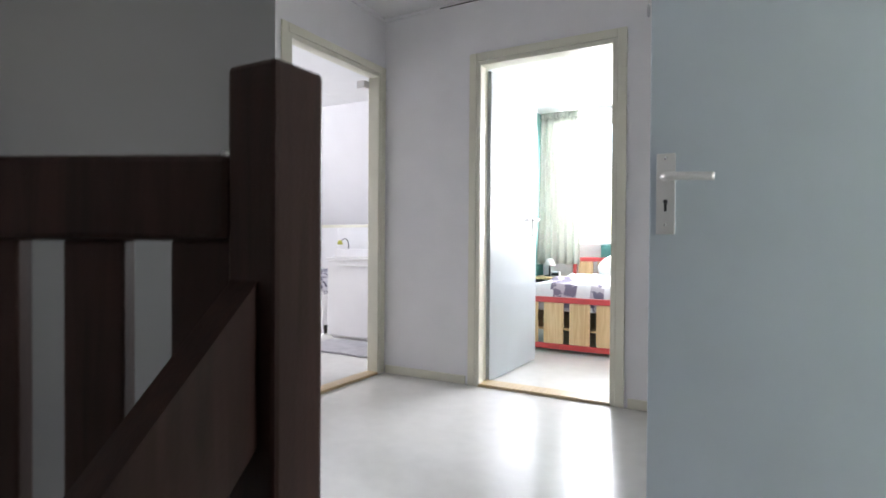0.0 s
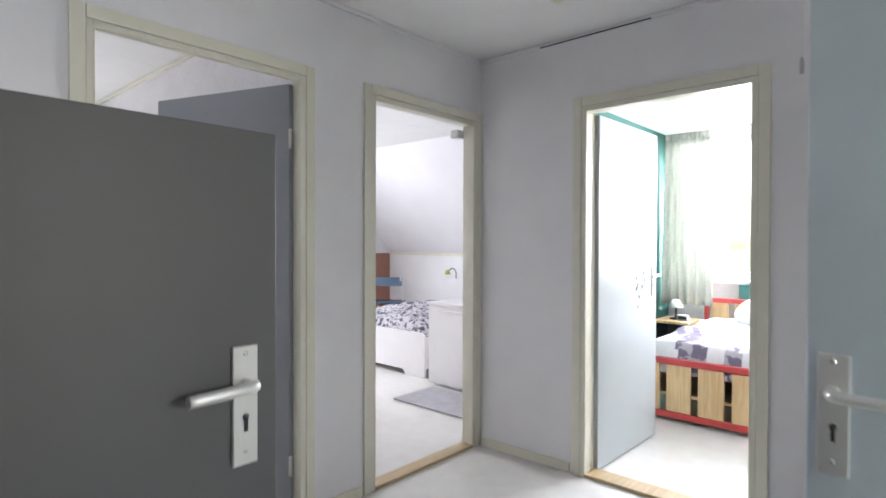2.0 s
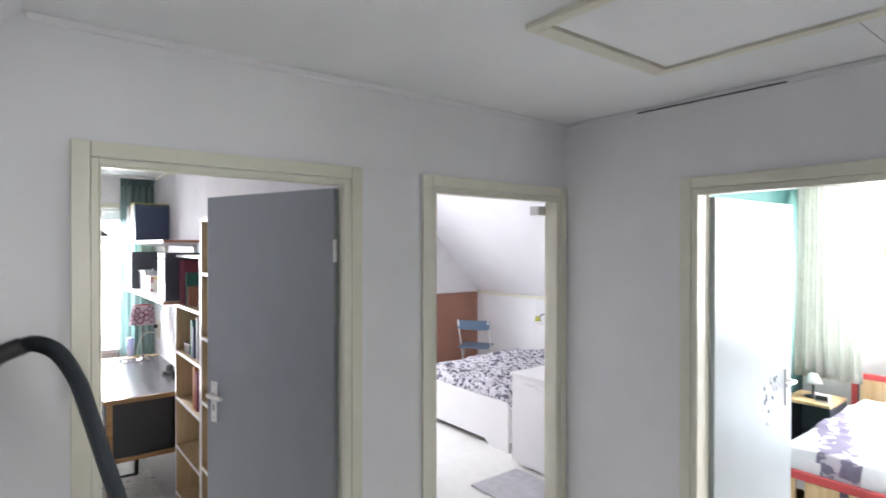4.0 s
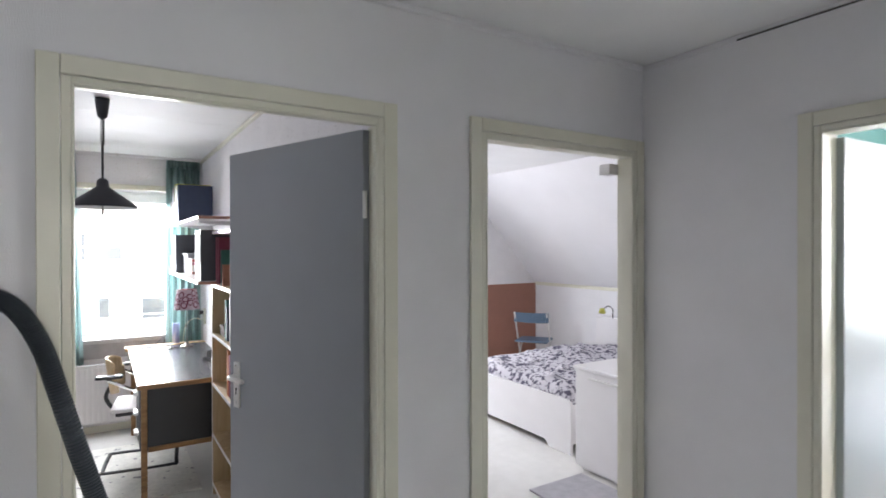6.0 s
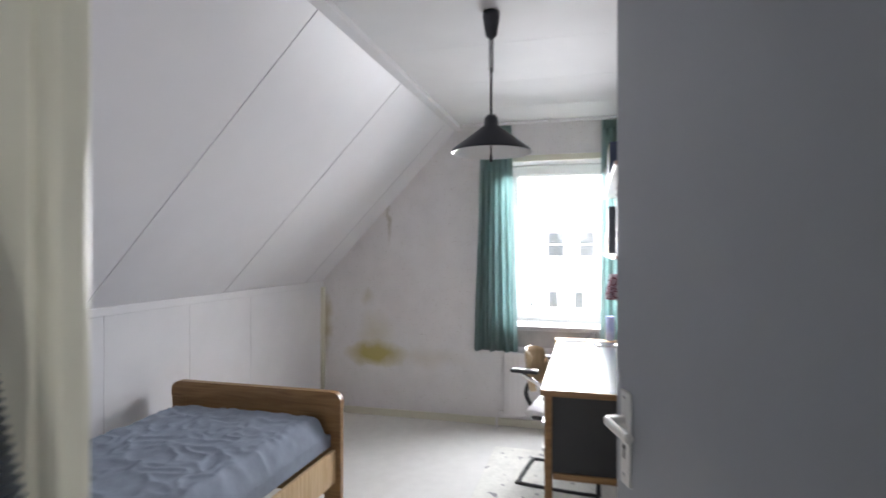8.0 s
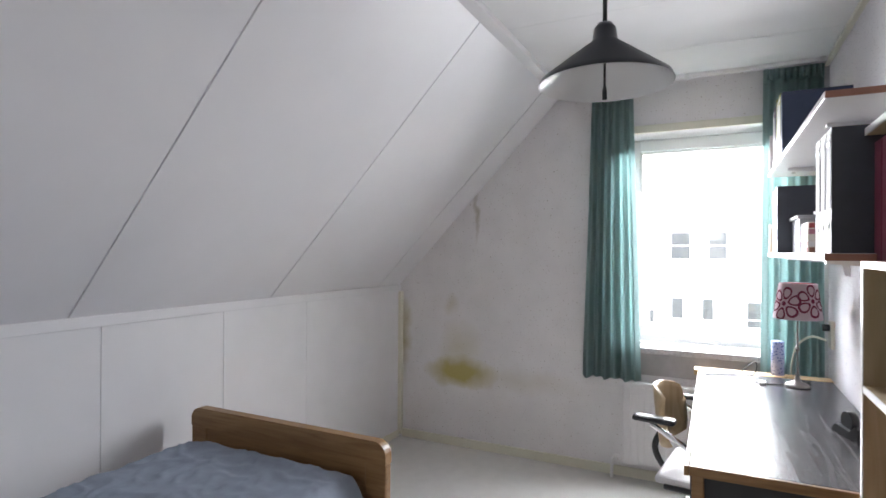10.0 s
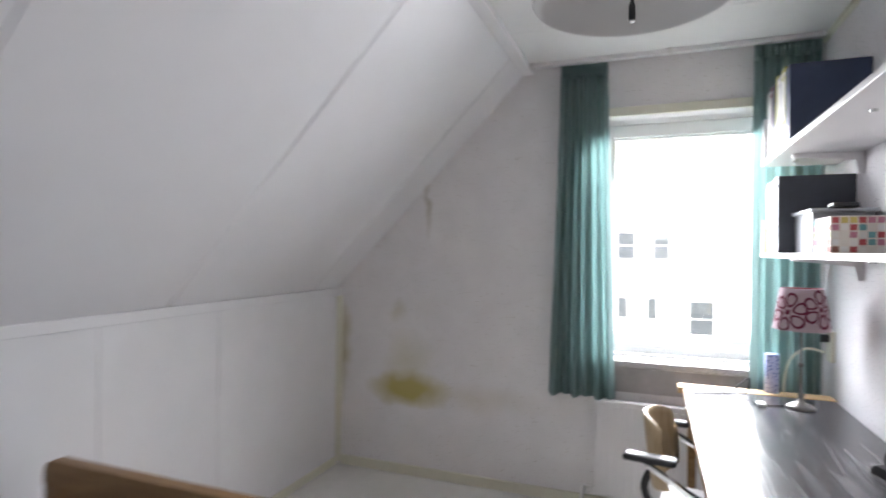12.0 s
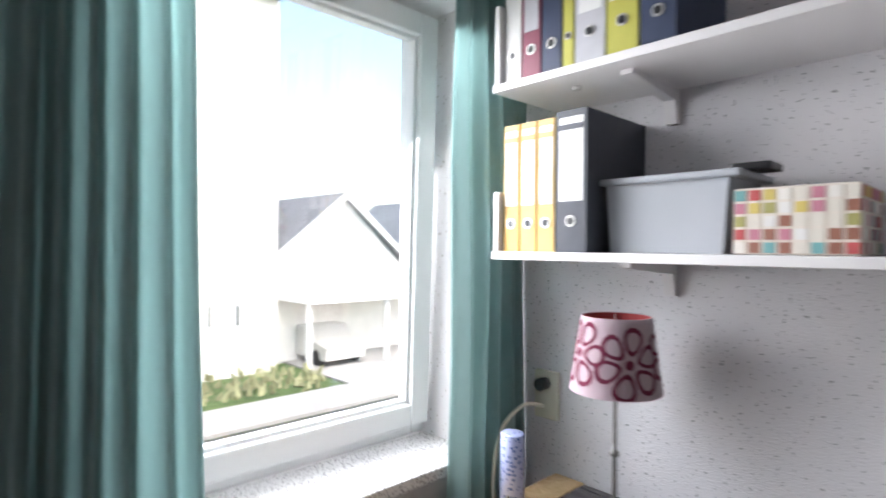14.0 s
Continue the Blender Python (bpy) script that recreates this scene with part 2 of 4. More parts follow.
BRICKO = mat("pale_brick_render", (0.74, 0.72, 0.69), 0.85, 0, 0.1, 2)
ROOFT = mat("grey_roof_tile", (0.16, 0.16, 0.17), 0.7, 0, 0.15, 4, 0.5, 12)
ASPH = mat("asphalt", (0.055, 0.055, 0.055), 0.9, 0, 0.15, 3)
GRASS = mat("lawn", (0.07, 0.11, 0.035), 0.95, 0, 0.3, 2)
PAVE = mat("concrete_pavement", (0.32, 0.31, 0.30), 0.9, 0, 0.1, 3)
DARKGL = mat("dark_window_glass", (0.10, 0.11, 0.12), 0.08, 0, 0.05)


# ---- mesh helpers ----
def box(bm, a, b, bevel=0.0):
    """A box from corner a to corner b, with rounded edges where asked."""
    lo, hi = [min(p) for p in zip(a, b)], [max(p) for p in zip(a, b)]
    made = bmesh.ops.create_cube(bm, size=1.0)["verts"]
    for v in made:
        v.co = [l + (c + 0.5) * (h - l) for c, l, h in zip(v.co, lo, hi)]
    if bevel:
        edges = list({e for v in made for e in v.link_edges})
        bmesh.ops.bevel(bm, geom=edges, offset=bevel, segments=2, profile=0.5, affect="EDGES")


def prism(bm, outline, axis, a, b):
    """A solid from an outline in the two other axes, run along an axis from a to b."""
    def at(p, d):
        q = list(p)
        q.insert(axis, d)
        return q
    lo, hi = [bm.verts.new(at(p, a)) for p in outline], [bm.verts.new(at(p, b)) for p in outline]
    n = len(outline)
    bm.faces.new(lo[::-1])
    bm.faces.new(hi)
    for i in range(n):
        bm.faces.new((lo[i], lo[(i + 1) % n], hi[(i + 1) % n], hi[i]))
    bmesh.ops.recalc_face_normals(bm, faces=bm.faces)


def lathe(bm, profile, segs=32, centre=(0, 0, 0)):
    """A turned shape from (radius, height) pairs."""
    rings = []
    for r, z in profile:
        rings.append([bm.verts.new((centre[0] + max(r, 1e-4) * math.cos(2 * math.pi * i / segs), centre[1] + max(r, 1e-4) * math.sin(2 * math.pi * i / segs), centre[2] + z)) for i in range(segs)])
    for p, q in zip(rings, rings[1:]):
        for i in range(segs):
            f = bm.faces.new((p[i], p[(i + 1) % segs], q[(i + 1) % segs], q[i]))
            f.smooth = True


def tube(bm, points, radius, segs=10, ribs=0.0, cap=True, smooth=True):
    """A round tube along a smooth line; ribs: how far its rings stand out."""
    pts = [Vector(p) for p in points]
    up, rings = Vector((0.123, 0.456, 0.88)), []
    for i, p in enumerate(pts):
        d = (pts[min(i + 1, len(pts) - 1)] - pts[max(i - 1, 0)]).normalized()
        u = d.cross(up).normalized()
        v = d.cross(u)
        r = radius + (ribs if i % 2 else 0)
        rings.append([bm.verts.new(p + r * (math.cos(2 * math.pi * k / segs) * u + math.sin(2 * math.pi * k / segs) * v)) for k in range(segs)])
    for p, q in zip(rings, rings[1:]):
        for k in range(segs):
            bm.faces.new((p[k], p[(k + 1) % segs], q[(k + 1) % segs], q[k])).smooth = smooth
    if cap:
        bm.faces.new(rings[0][::-1])
        bm.faces.new(rings[-1])


def spline(points, n=12):
    """A smooth line through points."""
    p = [Vector(points[0])] + [Vector(q) for q in points] + [Vector(points[-1])]
    out = []
    for a, b, c, d in zip(p, p[1:], p[2:], p[3:]):
        for i in range(n):
            t = i / n
            out.append(0.5 * (2 * b + (c - a) * t + (2 * a - 5 * b + 4 * c - d) * t * t + (3 * b - a - 3 * c + d) * t ** 3))
    return out + [p[-2]]


def part(name, bm, material, parent=None, label=""):
    me = bpy.data.meshes.new(name)
    bm.to_mesh(me)
    bm.free()
    me.materials.append(material)
    ob = new(name, me)
    if parent:
        ob.parent = parent
    return tagged(ob, label)


def block(name, a, b, material, parent=None, label="", bevel=0.0):
    bm = bmesh.new()
    box(bm, a, b, bevel)
    return part(name, bm, material, parent, label)


def thing(name, label, category, at=(0, 0, 0), turn=0, group="", kind=""):
    ob = new(name)
    ob.matrix_world = pose(*at, 0, 0, turn)
    return tagged(ob, label, category, group, kind)


def shift(ob, dx, dy=0.0, dz=0.0):
    """Moves a finished thing as a whole."""
    ob.location += Vector((dx, dy, dz))
    return ob


def setting(ob, label, category="wall"):
    return tagged(ob, label, category, kind="structure")


# ---- plan, in metres ----
XW, XS = -2.16, -2.235        # landing and room faces of the door wall
YF, YB = 3.365, 3.475        # landing and bedroom faces of the far wall
XG, XO = -6.145, -6.44        # inner and outer faces of the gable
YS, YT = 2.095, 2.205          # study and back bedroom faces of the wall between them
ZC, ZK = 2.42, 1.135         # ceiling and knee wall
YK, YE = -0.578, 0.652        # study's knee wall and the foot of its ceiling
YK2, YE2 = 6.25, 5.03        # the same on the other side of the house
XR = 0.62                    # right face of the landing


def wall(name, axis, lo, hi, a, b, openings, material, label, top=ZC):
    """A wall across an axis (0: faces x, 1: faces y) from a to b, cut by (from, to, sill, head)."""
    bm = bmesh.new()

    def piece(p, q, z0, z1):
        if q - p > 1e-4 and z1 - z0 > 1e-4:
            box(bm, (lo, p, z0) if axis == 0 else (p, lo, z0), (hi, q, z1) if axis == 0 else (q, hi, z1))
    at = a
    for p, q, z0, z1 in sorted(openings):
        piece(at, p, 0, top)
        piece(p, q, 0, z0)
        piece(p, q, z1, top)
        at = q
    piece(at, b, 0, top)
    return setting(part(name, bm, material), label)


# floors
setting(block("floor", (XO, YK - 0.3, -0.2), (XS, 6.9, 0.0), FLOOR), "pale grey smooth vinyl floor", "floor")
bm = bmesh.new()
box(bm, (XS, 0.74, -0.2), (2.4, 6.9, 0.0))
box(bm, (XS, -0.9, -0.2), (-0.44, 0.74, 0.0))
setting(part("floor_landing", bm, FLOOR), "glossy pale vinyl landing floor", "floor")

# the gable with its two windows; the back bedroom's is unseen, assumed
W1 = (1.015, 1.925, 0.80, 2.12)
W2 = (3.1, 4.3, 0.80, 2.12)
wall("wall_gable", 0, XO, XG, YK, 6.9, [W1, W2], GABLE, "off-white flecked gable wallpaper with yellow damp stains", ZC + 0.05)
# door wall, with the doorways of the study and of the back bedroom
D3, D2 = (1.165, 2.065), (2.46, 3.31)
wall("wall_doors", 0, XS, XW, -0.9, 6.7, [(*D3, 0, 2.03), (*D2, 0, 2.03)], WHITE, "white woodchip wall with two doorways")
D1 = (-1.455, -0.605)
wall("wall_far", 1, YF, YB, XW, 2.4, [(*D1, 0, 2.02)], WHITE, "white woodchip wall with an open doorway")
wall("wall_between", 1, YS, YT, XG, XS, [], FLECK, "white wallpaper with small dark flecks")
D4 = (0.88, 1.715)
wall("wall_right", 0, XR, XR + 0.1, -0.9, YF, [(*D4, 0, 2.01)], WHITE, "white landing wall beside the stairs")
# unseen outer wall, with an opening made for the added bathroom light
wall("wall_bathroom", 0, 2.4, 2.5, -0.9, 6.7, [(0.9, 1.7, 1.1, 2.0)], WHITE, "white outer wall")
wall("wall_stair_end", 1, -1.0, -0.9, XS, 2.5, [], WHITE, "white wall at the foot of the roof", 1.2)
wall("wall_front", 1, 6.64, 6.74, XW, 2.4, [(-2.02, 0.5, 0.92, 2.34)], WHITE, "white dormer wall with a wide window")
setting(block("wall_bedroom_side", (XW, YB, 0), (XW + 0.02, 6.64, ZC), TEALP), "teal green painted bedroom wall", "wall")

# knee walls of upright boards
def knee_wall(name, y0, y1, x0, x1, seams, label):
    root = setting(new(name), label)
    xs = [x0] + seams + [x1]
    for p, q in zip(xs, xs[1:]):
        block("panel", (p + 0.0015, y0, 0), (q - 0.0015, y1, ZK), WHITE, root)
    return root


knee_wall("wall_knee_study", YK - 0.08, YK, XG, XS, [-5.09, -4.49, -3.90, -3.31, -2.72], "white board knee wall under the roof slope")
knee_wall("wall_knee_bedroom", YK2, YK2 + 0.08, XG, XS, [-5.0, -3.8], "white board knee wall under the roof slope")


def slope(name, x0, x1, seams, y0, z0, y1, z1, label):
    """Roof boards along a slope; narrow open joints between them."""
    bm = bmesh.new()
    xs = [x0] + seams + [x1]
    up = 0.08
    for p, q in zip(xs, xs[1:]):
        prism(bm, [(y0, z0), (y1, z1), (y1, z1 + up), (y0, z0 + up)], 0, p + 0.004, q - 0.004)
    prism(bm, [(y0, z0 + 0.012), (y1, z1 + 0.012), (y1, z1 + 0.05), (y0, z0 + 0.05)], 0, x0, x1)
    return setting(part(name, bm, SLOPE), label, "ceiling")


slope("ceiling_slope_study", XG, XS, [-5.85, -4.80, -3.78, -2.74], YK - 0.06, ZK - 0.06, YE, ZC + 0.0, "white sloping roof boards with dark joints")
slope("ceiling_slope_bedroom", XG, XS, [], YK2 + 0.06, ZK - 0.06, YE2, ZC, "white sloping roof boards")
slope("ceiling_slope_landing", XW, 2.4, [-0.9, 0.4], -1.0, 0.30, 1.04, ZC, "white sloping roof boards over the stairs")

# flat ceilings
HA, HB = (-1.36, 2.21), (0.25, 2.91)      # loft hatch
def ceiling(name, x0, x1, y0, y1, seams, label):
    bm = bmesh.new()
    xs = [x0] + seams + [x1]
    for p, q in zip(xs, xs[1:]):
        box(bm, (p + 0.0015, y0, ZC), (q - 0.0015, y1, ZC + 0.05))
    box(bm, (x0, y0, ZC + 0.006), (x1, y1, ZC + 0.06))
    return setting(part(name, bm, CEIL), label, "ceiling")


ceiling("ceiling_study", XG, XS, YE, YS, [-5.6, -5.0, -4.4, -3.8, -3.2, -2.6], "white ceiling boards with fine joints")
ceiling("ceiling_back_bedroom", XG, XS, YT, YE2, [-5.0, -3.8], "white ceiling boards")
ceiling("ceiling_landing", XW, 2.4, 1.04, YF, [-0.75], "white ceiling boards with a loft hatch")
ceiling("ceiling_front_bedroom", XW, 2.4, YB, 6.74, [-0.9], "white ceiling boards")
setting(block("roof", (XO, -1.2, ZC + 0.14), (2.6, 7.0, ZC + 0.3), CEIL), "closed roof above the ceilings", "roof")
setting(block("roof_eave_study", (XO, -1.2, ZC - 0.02), (2.6, 0.2, ZC + 0.139), CEIL), "closed roof above the eaves", "roof")
setting(block("roof_eave_back", (XO, 5.6, ZC + 0.085), (XS, 7.0, ZC + 0.139), CEIL), "closed roof above the eaves", "roof")
setting(block("wall_eave_study", (XO, -1.25, 0), (2.5, -1.15, ZC), WHITE), "closed eaves of the roof", "wall")
setting(block("wall_eave_back", (XO, 6.6, 0), (XS, 6.7, ZC + 0.08), WHITE), "closed eaves of the roof", "wall")

# loft hatch: raised rim and board
hatch = setting(new("loft_hatch"), "white loft hatch with a narrow wooden rim in the ceiling", "hatch")
bm = bmesh.new()
for a, b in (((HA[0], HA[1]), (HB[0], HA[1] + 0.04)), ((HA[0], HB[1] - 0.04), (HB[0], HB[1])), ((HA[0], HA[1] + 0.04), (HA[0] + 0.06, HB[1] - 0.04)), ((HB[0] - 0.06, HA[1] + 0.04), (HB[0], HB[1] - 0.04))):
    box(bm, (*a, ZC - 0.018), (*b, ZC + 0.002), 0.003)
part("rim", bm, CREAM, hatch, "cream painted rim")
block("board", (HA[0] + 0.066, HA[1] + 0.046, ZC - 0.008), (HB[0] - 0.066, HB[1] - 0.046, ZC + 0.002), CEIL, hatch)

# trims where ceiling, slope and walls meet
def strip(name, a, b, m=CREAM, label="cream painted cover strip"):
    setting(block(name, a, b, m, None, "", 0.003), label, "trim")


strip("trim", (XW, 1.05, ZC - 0.022), (XW + 0.018, YF - 0.02, ZC), WHITE, "white ceiling strip")
strip("trim", (XW, YF - 0.012, ZC - 0.025), (2.4, YF, ZC - 0.002), WHITE, "white ceiling strip")
setting(block("ceiling_gap", (-1.72, YF - 0.0145, 2.3955), (-1.08, YF - 0.0125, 2.402), BLACK), "dark open gap above the ceiling strip", "gap")
strip("trim", (XG + 0.002, YE - 0.03, ZC - 0.03), (XS - 0.002, YE + 0.035, ZC - 0.002), WHITE, "white cover strip below the ceiling")
strip("trim", (XG + 0.002, YS - 0.025, ZC - 0.025), (XS - 0.002, YS, ZC - 0.002))
strip("trim", (XG + 0.002, YK, ZK - 0.045), (XS - 0.002, YK + 0.012, ZK - 0.002), WHITE, "white strip along the knee wall")
strip("trim", (XG, YK, 0.02), (XG + 0.03, YK + 0.03, ZK - 0.05))
strip("trim", (XG + 0.002, YK2 - 0.012, ZK - 0.04), (XS - 0.002, YK2, ZK))
for a, b in (((XG, YK + 0.03, 0), (XG + 0.014, YS, 0.06)), ((XW, D3[1] + 0.07, 0), (XW + 0.012, D2[0] - 0.06, 0.055)),
             ((XW + 0.02, YF - 0.012, 0), (D1[0] - 0.07, YF, 0.055)), ((D1[1] + 0.07, YF - 0.012, 0), (XR, YF, 0.055)), ((XG + 0.02, YK, 0), (XS, YK + 0.012, 0.05))):
    setting(block("baseboard", a, b, CREAM, None, "", 0.003), "low cream skirting board", "baseboard")


# ---- doors ----
def lever(parent, x, z, side, sign):
    """Long plate with lever and keyhole. side: which way the lever points in x; sign: the face, in y."""
    h = block("door_handle", (x - 0.021, 0.02 * sign, z - 0.132), (x + 0.021, 0.028 * sign, z + 0.058), STEEL, parent, "aluminium lever on a long plate", 0.002)
    bm = bmesh.new()
    tube(bm, spline([(x, 0.028 * sign, z), (x, 0.055 * sign, z), (x + 0.02 * side, 0.066 * sign, z), (x + 0.105 * side, 0.062 * sign, z - 0.004)], 6), 0.0095, 10)
    part("lever", bm, STEEL, h)
    bm = bmesh.new()
    box(bm, (x - 0.003, 0.0283 * sign, z - 0.078), (x + 0.003, 0.0295 * sign, z - 0.055))
    bmesh.ops.create_uvsphere(bm, u_segments=10, v_segments=6, radius=0.006, matrix=Matrix.Translation((x, 0.026 * sign, z - 0.055)))
    part("keyhole", bm, BLACK, h)
    bm = bmesh.new()
    for dz in (0.046, -0.11):
        bmesh.ops.create_uvsphere(bm, u_segments=10, v_segments=6, radius=0.005, matrix=Matrix.Translation((x, 0.026 * sign, z + dz)))
    part("screw", bm, CHROME, h)


def door_leaf(name, hinge, turn, width, height, material, label, z=1.07, faces=(1, -1), base=0.01, inset=0.06):
    """A flush leaf that runs from its hinge along its own x axis."""
    d = thing(name, label, "door", (*hinge, 0), turn)
    block("leaf", (0, -0.02, base), (width, 0.02, height), material, d, "", 0.003)
    for s in faces:
        lever(d, width - inset, z, -1, s)
    bm = bmesh.new()
    for hz in (0.25, height - 0.25):
        tube(bm, [(-0.004, 0.016, hz - 0.045), (-0.004, 0.016, hz + 0.045)], 0.008, 8)
    part("hinge", bm, STEEL, d)
    return d


def frame_on(name, axis, face, back, a, b, head, label, sill=True):
    """Door lining through the wall with a proud architrave on the landing side and a stop."""
    f = setting(new(name), label, "door frame")
    out = 1 if axis == 0 else -1
    def pc(nm, p, q, d0, d1, z0, z1, m=CREAM):
        block(nm, (d0, p, z0) if axis == 0 else (p, d0, z0), (d1, q, z1) if axis == 0 else (q, d1, z1), m, f, "", 0.003)
    w, e = 0.05, 0.014
    pc("architrave", a - w, a - 0.002, face, face + e * out, 0, head + w)
    pc("architrave", b + 0.002, b + w, face, face + e * out, 0, head + w)
    pc("architrave", a - 0.001, b + 0.001, face, face + e * out, head + 0.002, head + w)
    g = 0.02
    lo, hi = face + (e - 0.004) * out, back - 0.006 * out
    pc("jamb", a - 0.001, a + g, lo, hi, 0.0, head)
    pc("jamb", b - g, b + 0.001, lo, hi, 0.0, head)
    pc("head", a + g, b - g, lo, hi, head - g, head)
    mid = face - min(0.055, abs(back - face) - 0.004) * out
    pc("stop", a + g, a + g + 0.007, lo, mid, 0, head - g)
    pc("stop", b - g - 0.007, b - g, lo, mid, 0, head - g)
    pc("stop", a + g + 0.007, b - g - 0.007, lo, mid, head - g - 0.007, head - g)
    if sill:
        pc("threshold", a + g, b - g, lo, hi, 0, 0.018, THRESH)
    return f


frame_on("door_frame_study", 0, XW, -2.184, 1.202, D3[1], 2.03, "cream painted door frame of the study")
setting(block("door_rebate", (XS + 0.002, 2.046, 0), (-2.186, D3[1] - 0.001, 2.01), CREAM, None, "", 0.003), "cream painted hinge rebate of the study doorway", "door frame")
frame_on("door_frame_back_bedroom", 0, XW, XS, *D2, 2.03, "cream painted door frame with an oak threshold")
frame_on("door_frame_front_bedroom", 1, YF, YB, *D1, 2.02, "cream painted door frame with an oak threshold")

door_leaf("study_door", (-2.222, 2.04), 180 + 19.4, 0.825, 2.0, GREYDOOR, "grey satin painted study door, half open")
door_leaf("front_bedroom_door", (-1.43, 3.475), 88.5, 0.80, 1.99, PALEDOOR, "pale grey bedroom door with torn sticker marks, open")
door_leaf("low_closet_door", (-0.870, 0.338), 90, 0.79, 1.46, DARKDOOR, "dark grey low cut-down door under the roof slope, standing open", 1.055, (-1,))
door_leaf("bathroom_door", (0.609, 1.69), 180, 0.786, 2.0, BLUEDOOR, "blue-grey bathroom door standing open beside the stairs", 1.05, (1,), inset=0.037)


# ---- windows ----
def ring(bm, y0, y1, z0, z1, x0, x1, w, bevel=0.004):
    """A rectangular frame that stands across x."""
    box(bm, (x0, y0, z0), (x1, y0 + w, z1), bevel)
    box(bm, (x0, y1 - w, z0), (x1, y1, z1), bevel)
    box(bm, (x0, y0 + w, z0), (x1, y1 - w, z0 + w), bevel)
    box(bm, (x0, y0 + w, z1 - w), (x1, y1 - w, z1), bevel)


def gable_window(name, o, tilt, label):
    w = setting(new(name), label, "window")
    y0, y1, z0, z1 = o
    bm = bmesh.new()
    ring(bm, y0 + 0.002, y1 - 0.002, z0 + 0.012, z1 - 0.004, XO + 0.01, XO + 0.075, 0.05)
    part("window_frame", bm, PVC, w)
    sash = new("sash")
    sash.parent = w
    sash.matrix_basis = pose(XO + 0.08, 0, z0 + 0.06, 0, tilt, 0)
    s0, s1, h = y0 + 0.035, y1 - 0.035, z1 - z0 - 0.085
    bm = bmesh.new()
    ring(bm, s0, s1, 0, h, 0, 0.055, 0.068, 0.006)
    ring(bm, s0 + 0.066, s1 - 0.066, 0.066, h - 0.066, 0.012, 0.04, 0.014, 0.003)
    part("sash_frame", bm, PVC, sash)
    bm = bmesh.new()
    box(bm, (0.022, s0 + 0.075, 0.075), (0.028, s1 - 0.075, h - 0.075))
    g = part("pane", bm, GLASS, sash)
    g.visible_shadow = False
    return w


gable_window("window_1", W1, 1.6, "white framed window tilted inwards in a deep recess")
# unseen window, added where the back bedroom's daylight is assumed to enter
gable_window("window_2", W2, 0.0, "white framed closed window, unseen, assumed for the back bedroom")
setting(block("window_sill", (XO + 0.075, W1[0] - 0.03, W1[2] - 0.025), (XG + 0.03, W1[1] + 0.03, W1[2] + 0.008), GRANITE, None, "", 0.004), "speckled grey granite window sill", "window sill")
setting(block("lintel_strip", (XG - 0.01, W1[0] - 0.02, W1[3] - 0.002), (XG + 0.012, W1[1] + 0.02, W1[3] + 0.045), CREAM, None, "", 0.003), "cream strip above the window recess", "trim")
setting(block("plaster_patch", (XG + 0.001, W1[0] - 0.02, 0.64), (XG + 0.007, W1[1] + 0.12, W1[2] - 0.03), PLASTER), "bare grey plaster under the window sill", "trim")

w = setting(new("window_3"), "wide white dormer window above the bed", "window")
bm = bmesh.new()
for x0, x1 in ((-2.02, -1.96), (-0.82, -0.74), (0.44, 0.5)):
    box(bm, (x0, 6.66, 0.92), (x1, 6.72, 2.34), 0.004)
for z0, z1 in ((0.92, 0.99), (2.27, 2.34)):
    box(bm, (-1.96, 6.662, z0), (0.44, 6.718, z1), 0.004)
part("window_frame", bm, PVC, w)
for x0, x1 in ((-1.96, -0.82), (-0.74, 0.44)):
    g = block("pane", (x0, 6.688, 0.99), (x1, 6.694, 2.27), GLASS, w)
    g.visible_shadow = False
block("window_sill", (-2.08, 6.52, 0.885), (0.55, 6.66, 0.915), PVC, w, "", 0.004)
# invented bathroom window, out of view, surrounding the landing's fill lamp
w = setting(new("window_4"), "white framed unseen bathroom window added for the fill light", "window")
bm = bmesh.new()
ring(bm, 0.9, 1.7, 1.1, 2.0, 2.43, 2.47, 0.06)
part("window_frame", bm, PVC, w)


# ---- cloth ----
def folds(bm, x0, x1, z0, z1, n, depth, gather=1.0, seed=0, nz=24, thick=0.004, drift=0.0):
    """A hanging cloth along x with folds that open downwards, gathered at its top."""
    rnd = random.Random(seed)
    ph = [rnd.uniform(0, 6.28) for _ in range(4)]
    nx = n * 10
    grid = {}
    for s in (0, 1):
        for k in range(nz + 1):
            t = k / nz
            for i in range(nx + 1):
                u = i / nx
                mid = (x0 + x1) / 2
                x = mid + (x0 - mid + u * (x1 - x0)) * (gather + (1 - gather) * t) + drift * t * (0.5 + u)
                f = math.sin(2 * math.pi * n * u + ph[0] + 0.5 * math.sin(3 * u * 3.1 + ph[1])) + 0.35 * math.sin(2 * math.pi * n * 0.43 * u + ph[2] + t * 1.4)
                y = depth * f * (0.55 + 0.45 * t) + 0.006 * math.sin(9 * t + ph[3] + 5 * u)
                grid[s, k, i] = bm.verts.new((x, y + s * thick, z1 + (z0 - z1) * t + 0.006 * t * math.sin(6 * math.pi * u + ph[1])))
    for s in (0, 1):
        for k in range(nz):
            for i in range(nx):
                q = [grid[s, k, i], grid[s, k, i + 1], grid[s, k + 1, i + 1], grid[s, k + 1, i]]
                bm.faces.new(q if s else q[::-1]).smooth = True
    for k in range(nz):
        for i in (0, nx):
            bm.faces.new((grid[0, k, i], grid[0, k + 1, i], grid[1, k + 1, i], grid[1, k, i]))
